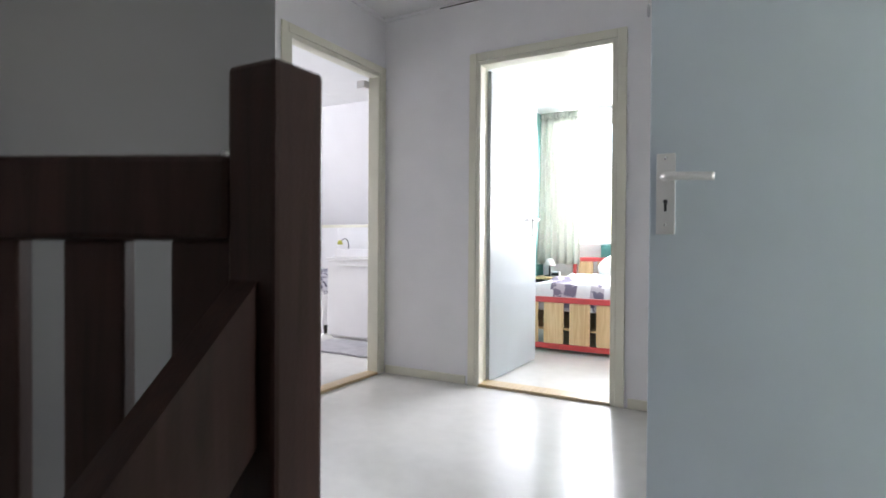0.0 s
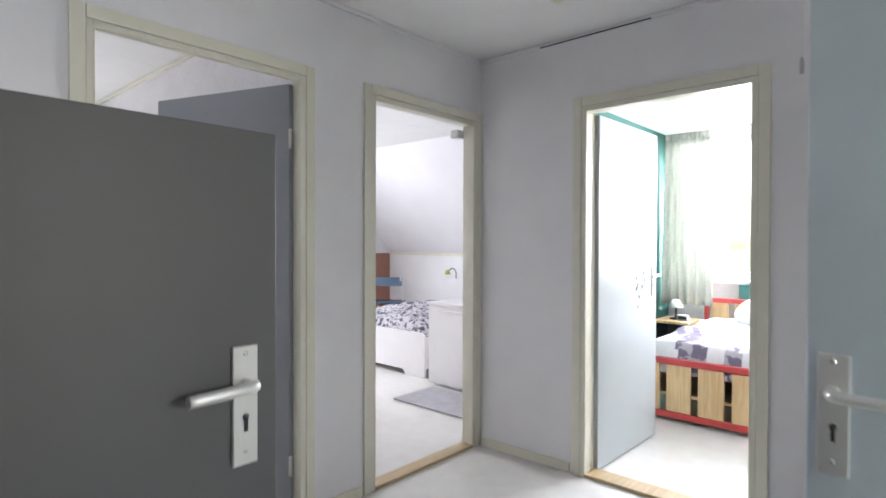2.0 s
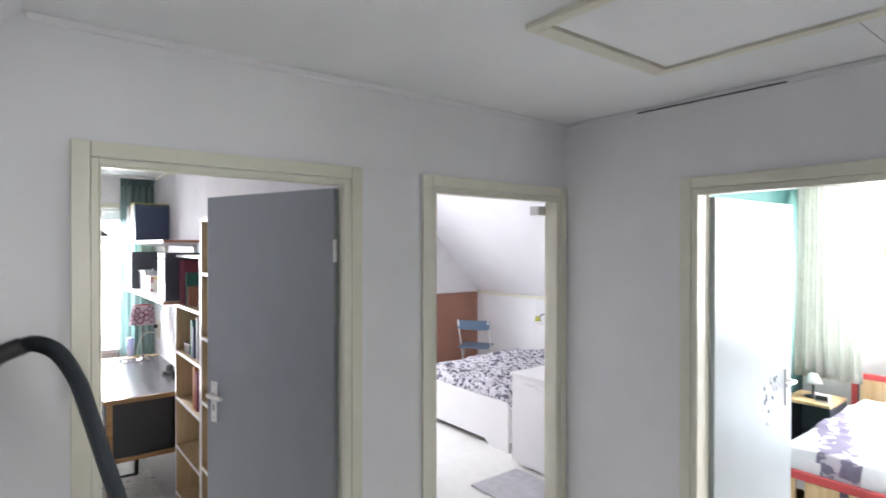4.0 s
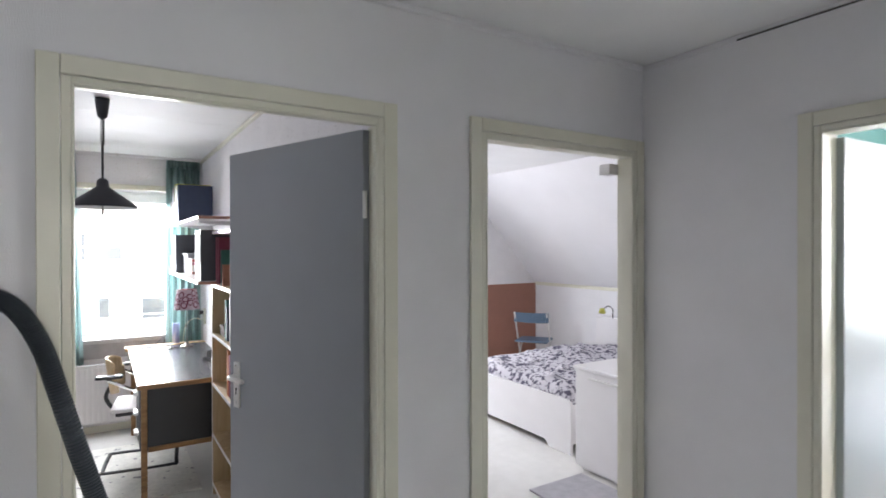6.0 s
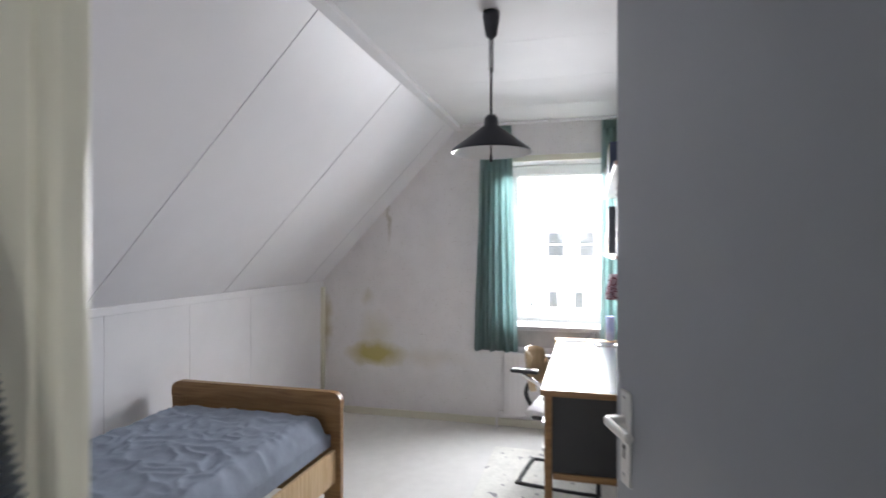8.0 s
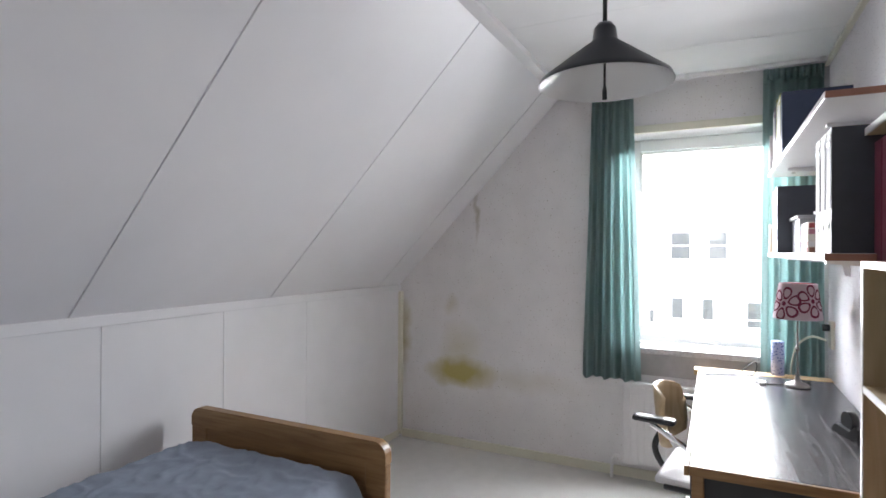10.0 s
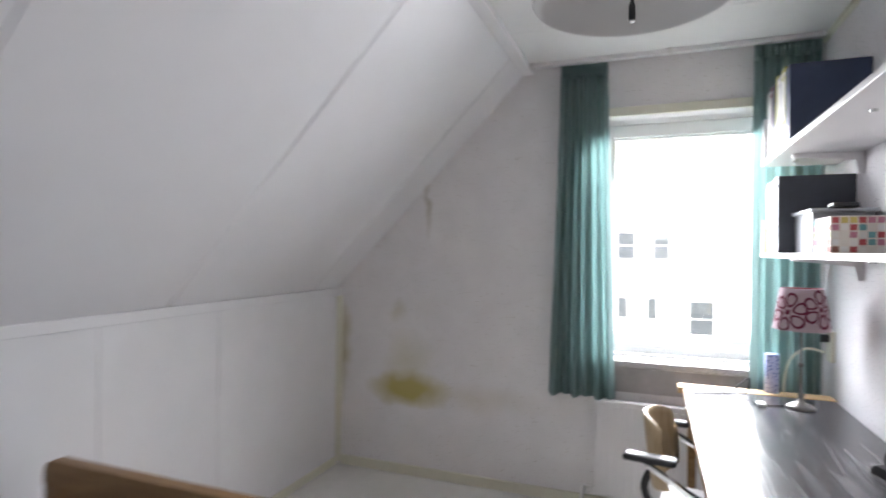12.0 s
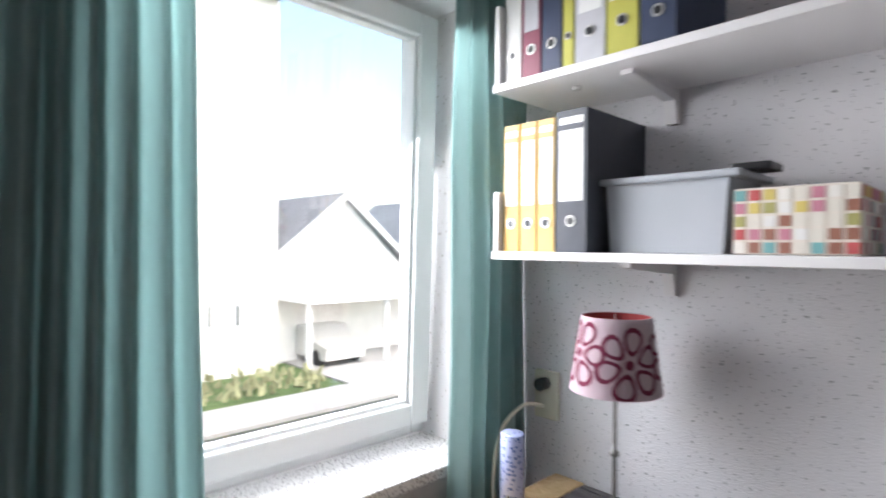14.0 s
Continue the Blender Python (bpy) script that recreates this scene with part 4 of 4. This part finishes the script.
def binder(x, z, w, h, m, label, spine=PAPER, lean=0.0, y=1.875, depth=0.265, hole=True):
    b = thing("ring_binder", label, "binder", (x, y, z), 0, "binders on the wall shelves")
    b.rotation_euler = (0, radians(lean), 0)
    bm = bmesh.new()
    box(bm, (0, 0, 0), (0.003, depth, h), 0.001)
    box(bm, (w - 0.003, 0, 0), (w, depth, h), 0.001)
    box(bm, (0.003, 0, 0), (w - 0.003, 0.003, h))
    part("cover", bm, m, b)
    block("pages", (0.004, 0.012, 0.004), (w - 0.004, depth - 0.012, h - 0.012), PAPER, b, "paper sheets")
    if spine:
        block("spine_label", (w * 0.12, -0.0012, h * 0.36), (w * 0.88, 0.0, h * 0.95), spine, b, "white paper spine label")
        block("print_band", (w * 0.12, -0.0018, h * 0.86), (w * 0.88, -0.0011, h * 0.90), m, b)
    if hole:
        bm = bmesh.new()
        tube(bm, [(w / 2, -0.002, h * 0.22), (w / 2, 0.001, h * 0.22)], min(0.013, w * 0.32), 16)
        part("finger_ring", bm, STEEL, b)
        bm = bmesh.new()
        tube(bm, [(w / 2, -0.003, h * 0.22), (w / 2, 0.0005, h * 0.22)], min(0.009, w * 0.22), 14)
        part("finger_hole", bm, BLACK, b)


x = -6.112
for w_, h, m, lab, sp in ((0.05, 0.31, PAPER, "white ring binder on the upper shelf", None), (0.055, 0.32, WINE, "wine-red ring binder with a pale label", GREYB),
                          (0.055, 0.32, NAVY, "navy ring binder without a label", None), (0.028, 0.34, LIME, "thin lime-yellow folder between binders", None), (0.075, 0.32, GREYB, "pale grey ring binder with a white label", PAPER),
                          (0.072, 0.33, LIME, "lime-yellow ring binder with a white label", PAPER), (0.075, 0.315, NAVY, "navy ring binder at the row's end", None)):
    binder(x, 1.81, w_, h, m, lab, sp)
    x += w_ + 0.004
x = -6.112
for w_, h, m, lab in ((0.048, 0.315, YELLOW, "yellow ring binder with a white label"),) * 3 + ((0.082, 0.325, DARKGREY, "charcoal lever-arch binder with a white label"),):
    binder(x, 1.39, w_, h, m, lab, PAPER, 0, 1.875, 0.28)
    x += w_ + 0.004
for x, m in ((-4.73, DARKGREY), (-4.645, GREYB), (-4.56, DARKGREY)):
    binder(x, 1.39, 0.078, 0.33, m, "charcoal lever-arch binder near the bookcase" if m is DARKGREY else "grey lever-arch binder near the bookcase", PAPER)

tub = thing("storage_box", "translucent grey plastic box with a black latch on the shelf", "storage box", (-5.86, 1.935, 1.391))
bm = bmesh.new()
prism(bm, [(0.012, 0), (0.25, 0), (0.262, 0.15), (0.0, 0.15)], 1, 0, 0.19)
part("tub", bm, PLASTIC, tub)
bm = bmesh.new()
box(bm, (-0.012, -0.012, 0.15), (0.285, 0.200, 0.165), 0.005)
part("lid", bm, PLASTIC, tub)
block("latch", (0.245, 0.05, 0.166), (0.32, 0.13, 0.182), BLACK, tub, "black clip", 0.005)

pb = thing("patterned_box", "cardboard box covered in small coloured squares on the shelf", "box", (-5.58, 1.938, 1.391))
block("carton", (0, 0, 0), (0.20, 0.207, 0.125), mat("cream_card", (0.72, 0.66, 0.58), 0.7), pb, "", 0.003)
cols = [mat("printed_" + nm, c, 0.6) for nm, c in (("pink", (0.50, 0.20, 0.26)), ("yellow", (0.60, 0.48, 0.14)), ("ivory", (0.70, 0.66, 0.58)), ("brown", (0.28, 0.12, 0.08)), ("cream", (0.75, 0.72, 0.66)), ("red", (0.45, 0.08, 0.08)), ("white", (0.74, 0.73, 0.70)), ("teal", (0.16, 0.36, 0.36)), ("olive", (0.35, 0.33, 0.12)))]
rnd = random.Random(5)
for face in (0, 1):
    for i in range(8):
        for j in range(5):
            d, u0, u1, z0, z1 = 0.0015, i * 0.0252 + 0.003, i * 0.0252 + 0.0255, j * 0.0245 + 0.003, j * 0.0245 + 0.0255
            a, b = (((0.20, u0, z0), (0.20 + d, u1 - 0.003, z1 - 0.003)) if face else ((u0, -d, z0), (u1 - 0.003, 0, z1 - 0.003)))
            block("printed_square", a, b, rnd.choice(cols), pb)


# bookcases
def bookcase(x0, x1, y0, h, shelves, label, rounded=0.0):
    bc = thing("bookcase", label, "bookcase", group="bookcases beside the desk")
    for x in (x0, x1 - 0.018):
        s = block("side_panel", (x, y0 + 0.002, 0), (x + 0.018, YS - 0.003, h), BEECH, bc, "", 0.001)
        block("edge_band", (x, y0 - 0.001, 0), (x + 0.018, y0 + 0.0015, h), WHITEP, s, "white edge band")
    block("back_board", (x0 + 0.019, YS - 0.009, 0.03), (x1 - 0.019, YS - 0.004, h - 0.02), BEECH, bc)
    for z in shelves:
        s = block("shelf_board", (x0 + 0.019, y0 + 0.004, z - 0.018), (x1 - 0.019, YS - 0.01, z), BEECH, bc, "", 0.001)
        block("edge_band", (x0 + 0.019, y0 + 0.0, z - 0.018), (x1 - 0.019, y0 + 0.0035, z), WHITEP, s, "white edge band")
    return bc


bookcase(-4.455, -3.80, 1.89, 1.71, (0.08, 0.40, 0.73, 1.05, 1.37, 1.709), "low beech-veneer bookcase with white edges, half full")
bookcase(-3.79, -3.12, 1.89, 1.93, (0.08, 0.46, 0.85, 1.23, 1.61, 1.929), "tall beech-veneer bookcase with white edges, nearly empty")


def book(x, z, w, h, d, m, label, y=1.93):
    b = thing("book", label, "book", (x, y, z), 0, "books in the bookcase")
    bm = bmesh.new()
    box(bm, (0, 0, 0), (w, 0.003, h))
    box(bm, (0, 0.003, 0), (0.003, d, h))
    box(bm, (w - 0.003, 0.003, 0), (w, d, h))
    part("cover", bm, m, b)
    block("pages", (0.0035, 0.004, 0.003), (w - 0.0035, d - 0.006, h - 0.004), PAPER, b, "cream pages")


for x, z, w_, h, m, lab in ((-4.42, 1.371, 0.06, 0.30, WINE, "wine-red folder standing in the bookcase"), (-4.35, 1.371, 0.05, 0.30, WINE, "wine-red folder standing in the bookcase"), (-4.25, 1.371, 0.035, 0.22, TEALP, "dark teal hardcover book on a shelf"),
                            (-4.20, 1.371, 0.03, 0.13, SALMON, "small brown paperback on a shelf"), (-4.12, 1.051, 0.035, 0.24, TEALP, "dark teal hardcover book on a shelf"), (-4.08, 1.051, 0.03, 0.20, NAVY, "navy hardcover book on a shelf"), (-3.98, 1.051, 0.03, 0.27, GREYB, "tall grey folder on a shelf"),
                            (-4.06, 0.731, 0.04, 0.27, mat("orange_book_cloth", (0.45, 0.14, 0.04), 0.6), "orange hardcover book on a shelf"), (-4.0, 0.731, 0.03, 0.25, WINE, "wine-red hardcover book on a shelf")):
    book(x, z, w_, h, 0.17, m, lab)
bx = thing("small_wooden_box", "small dark brown wooden box on a bookcase shelf", "box", (-4.33, 1.94, 1.051))
block("body", (0, 0, 0), (0.14, 0.10, 0.05), DARKWOOD, bx, "", 0.003)
block("lid", (-0.003, -0.003, 0.0505), (0.143, 0.103, 0.068), DARKWOOD, bx, "", 0.004)


FAR, NEAR = 0.163, 0.10
for ob in [o for o in scene.objects if o.parent is None and o.type == "EMPTY"]:
    kind = ob.name.split(".")[0]
    if kind in ("desk", "table_lamp", "blue_tin", "lamp_cable", "tape_dispenser"):
        shift(ob, FAR, -0.053, 0.024)
    elif kind == "wall_socket":
        shift(ob, -0.02, -0.055, -0.12)
    elif kind in ("wall_shelf", "bookend", "storage_box", "office_chair", "patterned_rug"):
        shift(ob, FAR, -0.055)
    elif kind == "ring_binder":
        shift(ob, FAR if ob.location.x < -5.5 else 0.16, -0.055)
    elif kind == "patterned_box":
        shift(ob, 0.15, -0.053)
    elif kind in ("bookcase", "book", "small_wooden_box"):
        shift(ob, NEAR, -0.0 if kind == "bookcase" else -0.02)
    elif kind in ("single_bed", "mattress"):
        shift(ob, 0.11, 0.012)
    elif kind == "pendant_lamp":
        shift(ob, 0.05, -0.01)
    elif kind == "radiator":
        shift(ob, 0.085, -0.05)
    elif kind == "curtain_rail" and not ob.location.y:
        shift(ob, 0.09, -0.05) if ob.children[0].bound_box[0][0] < -5 else None
    elif kind == "stair_balustrade":
        shift(ob, 0.010, 0.035)

# ---- back bedroom ----
b2 = thing("white_bed", "white bed with a low footboard and slots beneath", "bed")
bm = bmesh.new()
prism(bm, [(-5.0, 0.42), (-3.62, 0.42), (-3.59, 0.405), (-3.575, 0.375), (-3.575, 0.0), (-3.82, 0.0), (-3.87, 0.05), (-4.72, 0.05), (-4.77, 0.0), (-5.0, 0.0)], 1, 4.335, 4.36)
part("footboard", bm, WHITEP, b2)
for x in (-5.0, -3.60):
    block("side_board", (x, 4.361, 0.08), (x + 0.025, 6.17, 0.38), WHITEP, b2, "", 0.004)
block("headboard", (-5.0, 6.171, 0.0), (-3.575, 6.21, 0.80), WHITEP, b2, "", 0.008)
block("slat_base", (-4.97, 4.365, 0.20), (-3.605, 6.165, 0.24), BEECH, b2)
m2 = thing("duvet", "rumpled black and white mottled duvet on the white bed", "duvet")
bm = bmesh.new()
sheet(bm, -4.96, -3.61, 4.375, 6.15, 0.50, 0.14, 0.05, 9.0, 60, freq=3.0)
part("cover", bm, DUVET2, m2)
pw = thing("pillow", "mottled pillow leaning at the head of the white bed", "pillow", (-4.0, 5.92, 0.62), 0)
bm = bmesh.new()
bmesh.ops.create_uvsphere(bm, u_segments=24, v_segments=14, radius=1)
for v in bm.verts:
    c = v.co
    v.co = (0.34 * math.copysign(abs(c.x) ** 0.6, c.x), 0.22 * math.copysign(abs(c.y) ** 0.6, c.y), 0.10 * c.z + 0.25 * 0.22 * c.y)
for f in bm.faces:
    f.smooth = True
part("cover", bm, DUVET2, pw)
cd = thing("low_cabinet", "white low cabinet with one slim grip beside the bed", "cabinet")
block("body", (-3.39, 4.21, 0.03), (-2.62, 4.62, 0.725), WHITEP, cd, "", 0.003)
block("top", (-3.40, 4.18, 0.726), (-2.61, 4.63, 0.75), WHITEP, cd, "", 0.004)
d = block("door", (-3.385, 4.192, 0.035), (-2.625, 4.209, 0.722), WHITEP, cd, "", 0.003)
block("handle", (-3.25, 4.172, 0.672), (-2.76, 4.191, 0.686), STEEL, d, "slim grey grip", 0.003)
block("plinth", (-3.37, 4.24, 0), (-2.64, 4.6, 0.03), WHITEP, cd)
gr = thing("bedside_rug", "small grey pile rug on the bedroom floor", "rug")
bm = bmesh.new()
box(bm, (-3.28, 3.66, 0.001), (-2.45, 4.14, 0.018), 0.008)
part("carpet", bm, GREYRUG, gr)
setting(block("wall_panel_salmon", (XG + 0.001, 5.2, 0.0), (XG + 0.012, YK2 - 0.001, 1.12), SALMON), "salmon-brown lower wall panel in the back bedroom", "wall")
fc = thing("folding_chair", "blue folding chair with steel frame against the salmon wall", "chair", (-5.72, 5.85, 0), 35)
bm = bmesh.new()
for k in range(12):
    a0, a1 = -0.6 + 0.1 * k, -0.5 + 0.1 * k
    box(bm, (0.38 * math.sin(a0), 0.38 - 0.38 * math.cos(a0) - 0.2, 0.68), (0.38 * math.sin(a1), 0.38 - 0.38 * math.cos(a1) - 0.185, 0.80))
part("backrest", bm, BLUEC, fc)
bm = bmesh.new()
box(bm, (-0.2, -0.16, 0.43), (0.2, 0.2, 0.455), 0.01)
part("seat", bm, BLUEC, fc)
for s in (-1, 1):
    bm = bmesh.new()
    tube(bm, [(0.2 * s, -0.17, 0.80), (0.2 * s, 0.22, 0.0)], 0.011, 8)
    part("leg", bm, STEEL, fc)
    bm = bmesh.new()
    tube(bm, [(0.185 * s, 0.18, 0.44), (0.185 * s, -0.22, 0.0)], 0.011, 8)
    part("leg", bm, STEEL, fc)
yl = thing("clip_lamp", "small yellow reading lamp at the headboard", "lamp", (-4.75, 6.12, 0.80))
bm = bmesh.new()
tube(bm, spline([(0, 0.05, 0.0), (0.01, 0.03, 0.10), (0, -0.03, 0.14), (-0.02, -0.07, 0.11)], 6), 0.006, 8)
part("neck", bm, BLACK, yl)
bm = bmesh.new()
lathe(bm, [(0, 0.06), (0.025, 0.055), (0.04, 0.0), (0.037, 0.0), (0.02, 0.05)], 16, (-0.03, -0.09, 0.06))
part("shade", bm, LIME, yl, "yellow shade")

# ---- front bedroom ----
b1 = thing("slatted_bed", "pine plank bed with red painted rails", "bed")
for nm, y, top in (("footboard", 4.62, 0.455), ("headboard", 6.44, 0.74)):
    f = block(nm, (-1.68, y, top - 0.045), (0.02, y + 0.045, top), RED, b1, "red painted top rail", 0.005)
    block("bottom_rail", (-1.68, y, 0.03), (0.02, y + 0.04, 0.075), RED, b1, "red painted bottom rail", 0.005)
    x = -1.66
    while x < -0.1:
        block("plank", (x, y + 0.008, 0.076), (x + 0.165, y + 0.03, top - 0.046), PINE, f, "", 0.003)
        x += 0.215
    for x in (-1.72, 0.021):
        block("post", (x, y - 0.004, 0), (x + 0.039, y + 0.05, top + 0.01), RED, b1, "red post", 0.005)
for x in (-1.70, 0.0):
    block("side_rail", (x, 4.67, 0.15), (x + 0.03, 6.43, 0.36), PINE, b1, "", 0.004)
block("slat_base", (-1.665, 4.67, 0.18), (-0.002, 6.43, 0.20), PINE, b1)
m1 = thing("duvet", "white duvet with dark stripes and flowers on the plank bed", "duvet")
bm = bmesh.new()
sheet(bm, -1.66, -0.01, 4.67, 6.42, 0.56, 0.16, 0.03, 2.0, 60, freq=2.6)
cov = part("cover", bm, DUVET, m1)
cov.data.materials.append(DUVETP)
for f in cov.data.polygons:
    c = f.center
    k = (c.x + 0.35 * (c.y - 4.6) + 1.66) % 0.78
    f.material_index = 1 if 0.30 < k < 0.50 or (c.y < 4.95 and 0.62 < k < 0.72) else 0
pw = thing("pillow", "white pillow with dark print at the bed's head", "pillow", (-1.0, 6.16, 0.66), 0)
bm = bmesh.new()
bmesh.ops.create_uvsphere(bm, u_segments=24, v_segments=14, radius=1)
for v in bm.verts:
    c = v.co
    v.co = (0.36 * math.copysign(abs(c.x) ** 0.6, c.x), 0.24 * math.copysign(abs(c.y) ** 0.6, c.y), 0.11 * c.z + 0.35 * 0.24 * c.y)
for f in bm.faces:
    f.smooth = True
part("cover", bm, DUVET, pw)
tb = thing("teal_board", "teal green board below the dormer window sill", "board")
block("panel", (-1.42, 6.49, 0.70), (0.3, 6.505, 0.88), TEALP, tb, "", 0.003)
block("support", (-1.4, 6.506, 0.0), (0.28, 6.63, 0.86), TEALP, tb)
nt_ = thing("bedside_table", "dark bedside table with a pine shelf beside the bed", "bedside table")
block("top", (-2.08, 6.02, 0.50), (-1.74, 6.42, 0.525), PINE, nt_, "pine top", 0.003)
block("side", (-2.08, 6.03, 0), (-2.06, 6.41, 0.499), DARKGREY, nt_)
block("side", (-1.76, 6.03, 0), (-1.74, 6.41, 0.499), DARKGREY, nt_)
block("back", (-2.059, 6.39, 0), (-1.761, 6.41, 0.499), DARKGREY, nt_)
dl = thing("bedside_lamp", "small white desk lamp on the bedside table", "lamp", (-1.92, 6.22, 0.526))
bm = bmesh.new()
lathe(bm, [(0, 0), (0.06, 0), (0.06, 0.012), (0.012, 0.02), (0.008, 0.12), (0, 0.121)], 20)
part("base", bm, BLACK, dl)
bm = bmesh.new()
lathe(bm, [(0, 0.20), (0.03, 0.195), (0.07, 0.12), (0.066, 0.12), (0.028, 0.19)], 20)
part("shade", bm, WHITEP, dl)
ac = thing("alarm_clock", "small pale alarm clock on the bedside table", "clock", (-1.82, 6.12, 0.526))
block("case", (-0.05, -0.025, 0), (0.05, 0.025, 0.06), GREYB, ac, "", 0.008)
block("display", (-0.04, -0.027, 0.015), (0.04, -0.0255, 0.048), BLACK, ac)
# torn sticker marks on the open bedroom door
st = thing("sticker_remains", "torn grey sticker remains stuck on the bedroom door", "stickers")
rnd = random.Random(9)
for k in range(26):
    a, r = rnd.uniform(0, 6.28), rnd.uniform(0.25, 1)
    y, z, s = 4.02 + 0.12 * r * math.cos(a), 1.03 + 0.17 * r * math.sin(a), rnd.uniform(0.008, 0.02)
    x = -1.43 + 0.0208 + (y - 3.475) * 0.0262
    block("scrap", (x - 0.0005, y, z), (x + 0.0012, y + s * 0.8, z + s * rnd.uniform(0.8, 2)), GREYB if k % 3 else DARKGREY, st)

# ---- outside ----
setting(block("ground", (-400, -400, -3.2), (400, 400, -3.0), GRASS), "lawns around the houses", "ground")
setting(block("road", (-17.5, -120, -2.99), (-11.5, 120, -2.97), ASPH), "grey asphalt street", "road")
setting(block("pavement", (-11.4, -120, -2.99), (-9.6, 120, -2.90), PAVE), "concrete pavement", "pavement")
setting(block("pavement_far", (-19.5, -120, -2.99), (-17.6, 120, -2.90), PAVE), "concrete pavement", "pavement")

setting(block("driveway", (-25.5, 10.6, -2.99), (-19.6, 24, -2.93), PAVE), "pale concrete driveway before the carport", "pavement")


UPPER, LOWER = (4.15, 5.08), (2.12, 2.84)
PAIRS = [(0.1, 0.68, *UPPER), (1.26, 1.78, *UPPER), (0.12, 0.46, *LOWER), (1.08, 1.4, *LOWER)]
ROW = PAIRS + [(2.4, 3.15, 1.6, 2.78), (4.87, 5.66, 1.6, 2.4), (6.7, 6.85, 1.7, 2.4)]
NARROW = [(0.0, 0.12, 1.72, 2.46), (0.92, 1.06, 1.68, 2.44)]


def house(at, w, d, h, ridge, label, gable=False, windows=()):
    o = thing("row_house", label, "house", at, 0, "houses across the street")
    block("wall", (-d, 0, 0), (0, w, h), BRICKO, o, "pale rendered wall")
    bm = bmesh.new()
    if gable:
        prism(bm, [(-0.3, h), (w / 2, h + ridge), (w + 0.3, h), (w + 0.3, h + 0.15), (w / 2, h + ridge + 0.2), (-0.3, h + 0.15)], 0, -d, 0.3)
        g = part("roof", bm, ROOFT, o)
        bm = bmesh.new()
        prism(bm, [(0, h), (w, h), (w / 2, h + ridge)], 0, -0.25, -0.02)
        part("gable", bm, BRICKO, o)
        bm = bmesh.new()
        prism(bm, [(-0.35, h - 0.05), (w / 2, h + ridge - 0.05), (w + 0.35, h - 0.05), (w + 0.35, h + 0.18), (w / 2, h + ridge + 0.23), (-0.35, h + 0.18)], 0, 0.30, 0.36)
        part("bargeboard", bm, PVC, o, "white bargeboard")
    else:
        prism(bm, [(-d - 0.3, h), (0.3, h), (-d / 2, h + ridge)], 1, 0, w)
        part("roof", bm, ROOFT, o)
    for y0, y1, z0, z1 in windows:
        f = block("window", (-0.02, y0 - 0.06, z0 - 0.06), (0.03, y1 + 0.06, z1 + 0.06), PVC, o, "white framed window", 0.01)
        n = 2 if z1 - z0 > 0.8 else 1
        for q in range(n):
            h0 = z0 + q * (z1 - z0) / n
            block("pane", (0.031, y0, h0 + 0.02), (0.036, y1, h0 + (z1 - z0) / n - 0.02), DARKGL, f)
    return o


house((-23, -14.5, -3.0), 7.31, 8, 13.0, 3, "pale two-storey row house with dark windows", False, ROW)
house((-23, -7.2, -3.0), 7.31, 8, 13.0, 3, "pale two-storey row house with dark windows", False, ROW)
house((-23, 0.1, -3.0), 7.31, 8, 13.0, 3, "pale two-storey row house with dark windows", False, ROW)
house((-23, 7.42, -3.0), 2.4, 8, 13.0, 3, "narrow pale row house with slim windows", False, NARROW)
house((-24, 10.2, -3.0), 6.0, 8, 3.7, 2.7, "low house with a white-edged gable roof", True)
house((-25, 17.2, -3.0), 8.5, 8, 3.4, 3.4, "low house with a white-edged gable roof", True)
cp = thing("carport", "open white carport beside the low house", "carport", (-22.6, 10.3, -3.0))
block("roof", (-5, 0, 2.4), (1.0, 7.0, 2.65), PVC, cp, "white flat roof")
for y in (0.05, 3.4, 6.8):
    block("post", (0.7, y, 0), (0.85, y + 0.15, 2.4), PVC, cp, "white post")
car = thing("parked_car", "silver car parked beneath the carport", "car", (-23.9, 12.0, -3.0))
bm = bmesh.new()
prism(bm, [(-2.0, 0.3), (2.0, 0.3), (2.05, 0.75), (1.2, 0.9), (0.7, 1.4), (-0.9, 1.42), (-1.6, 0.95), (-2.05, 0.85)], 1, -0.85, 0.85)
part("body", bm, STEEL, car)
for x in (-1.3, 1.3):
    for y in (-0.86, 0.7):
        bm = bmesh.new()
        tube(bm, [(x, y, 0.32), (x, y + 0.18, 0.32)], 0.32, 18)
        part("wheel", bm, BLACK, car)
bm = bmesh.new()
rnd = random.Random(2)
for k in range(500):
    p = (rnd.uniform(-22.5, -19.8), rnd.uniform(-10, 10.3), -2.95 + rnd.uniform(0, 0.35))
    bmesh.ops.create_cone(bm, cap_ends=True, segments=5, radius1=0.10, radius2=0.02, depth=0.3, matrix=pose(*p, rnd.uniform(-30, 30), rnd.uniform(-30, 30), 0))
tagged(part("flower_bed", bm, mat("green_yellow_plants", (0.22, 0.22, 0.12), 0.9, 0, 0.5, 2)), "low green and yellow front garden plants", "plants", kind="stuff")
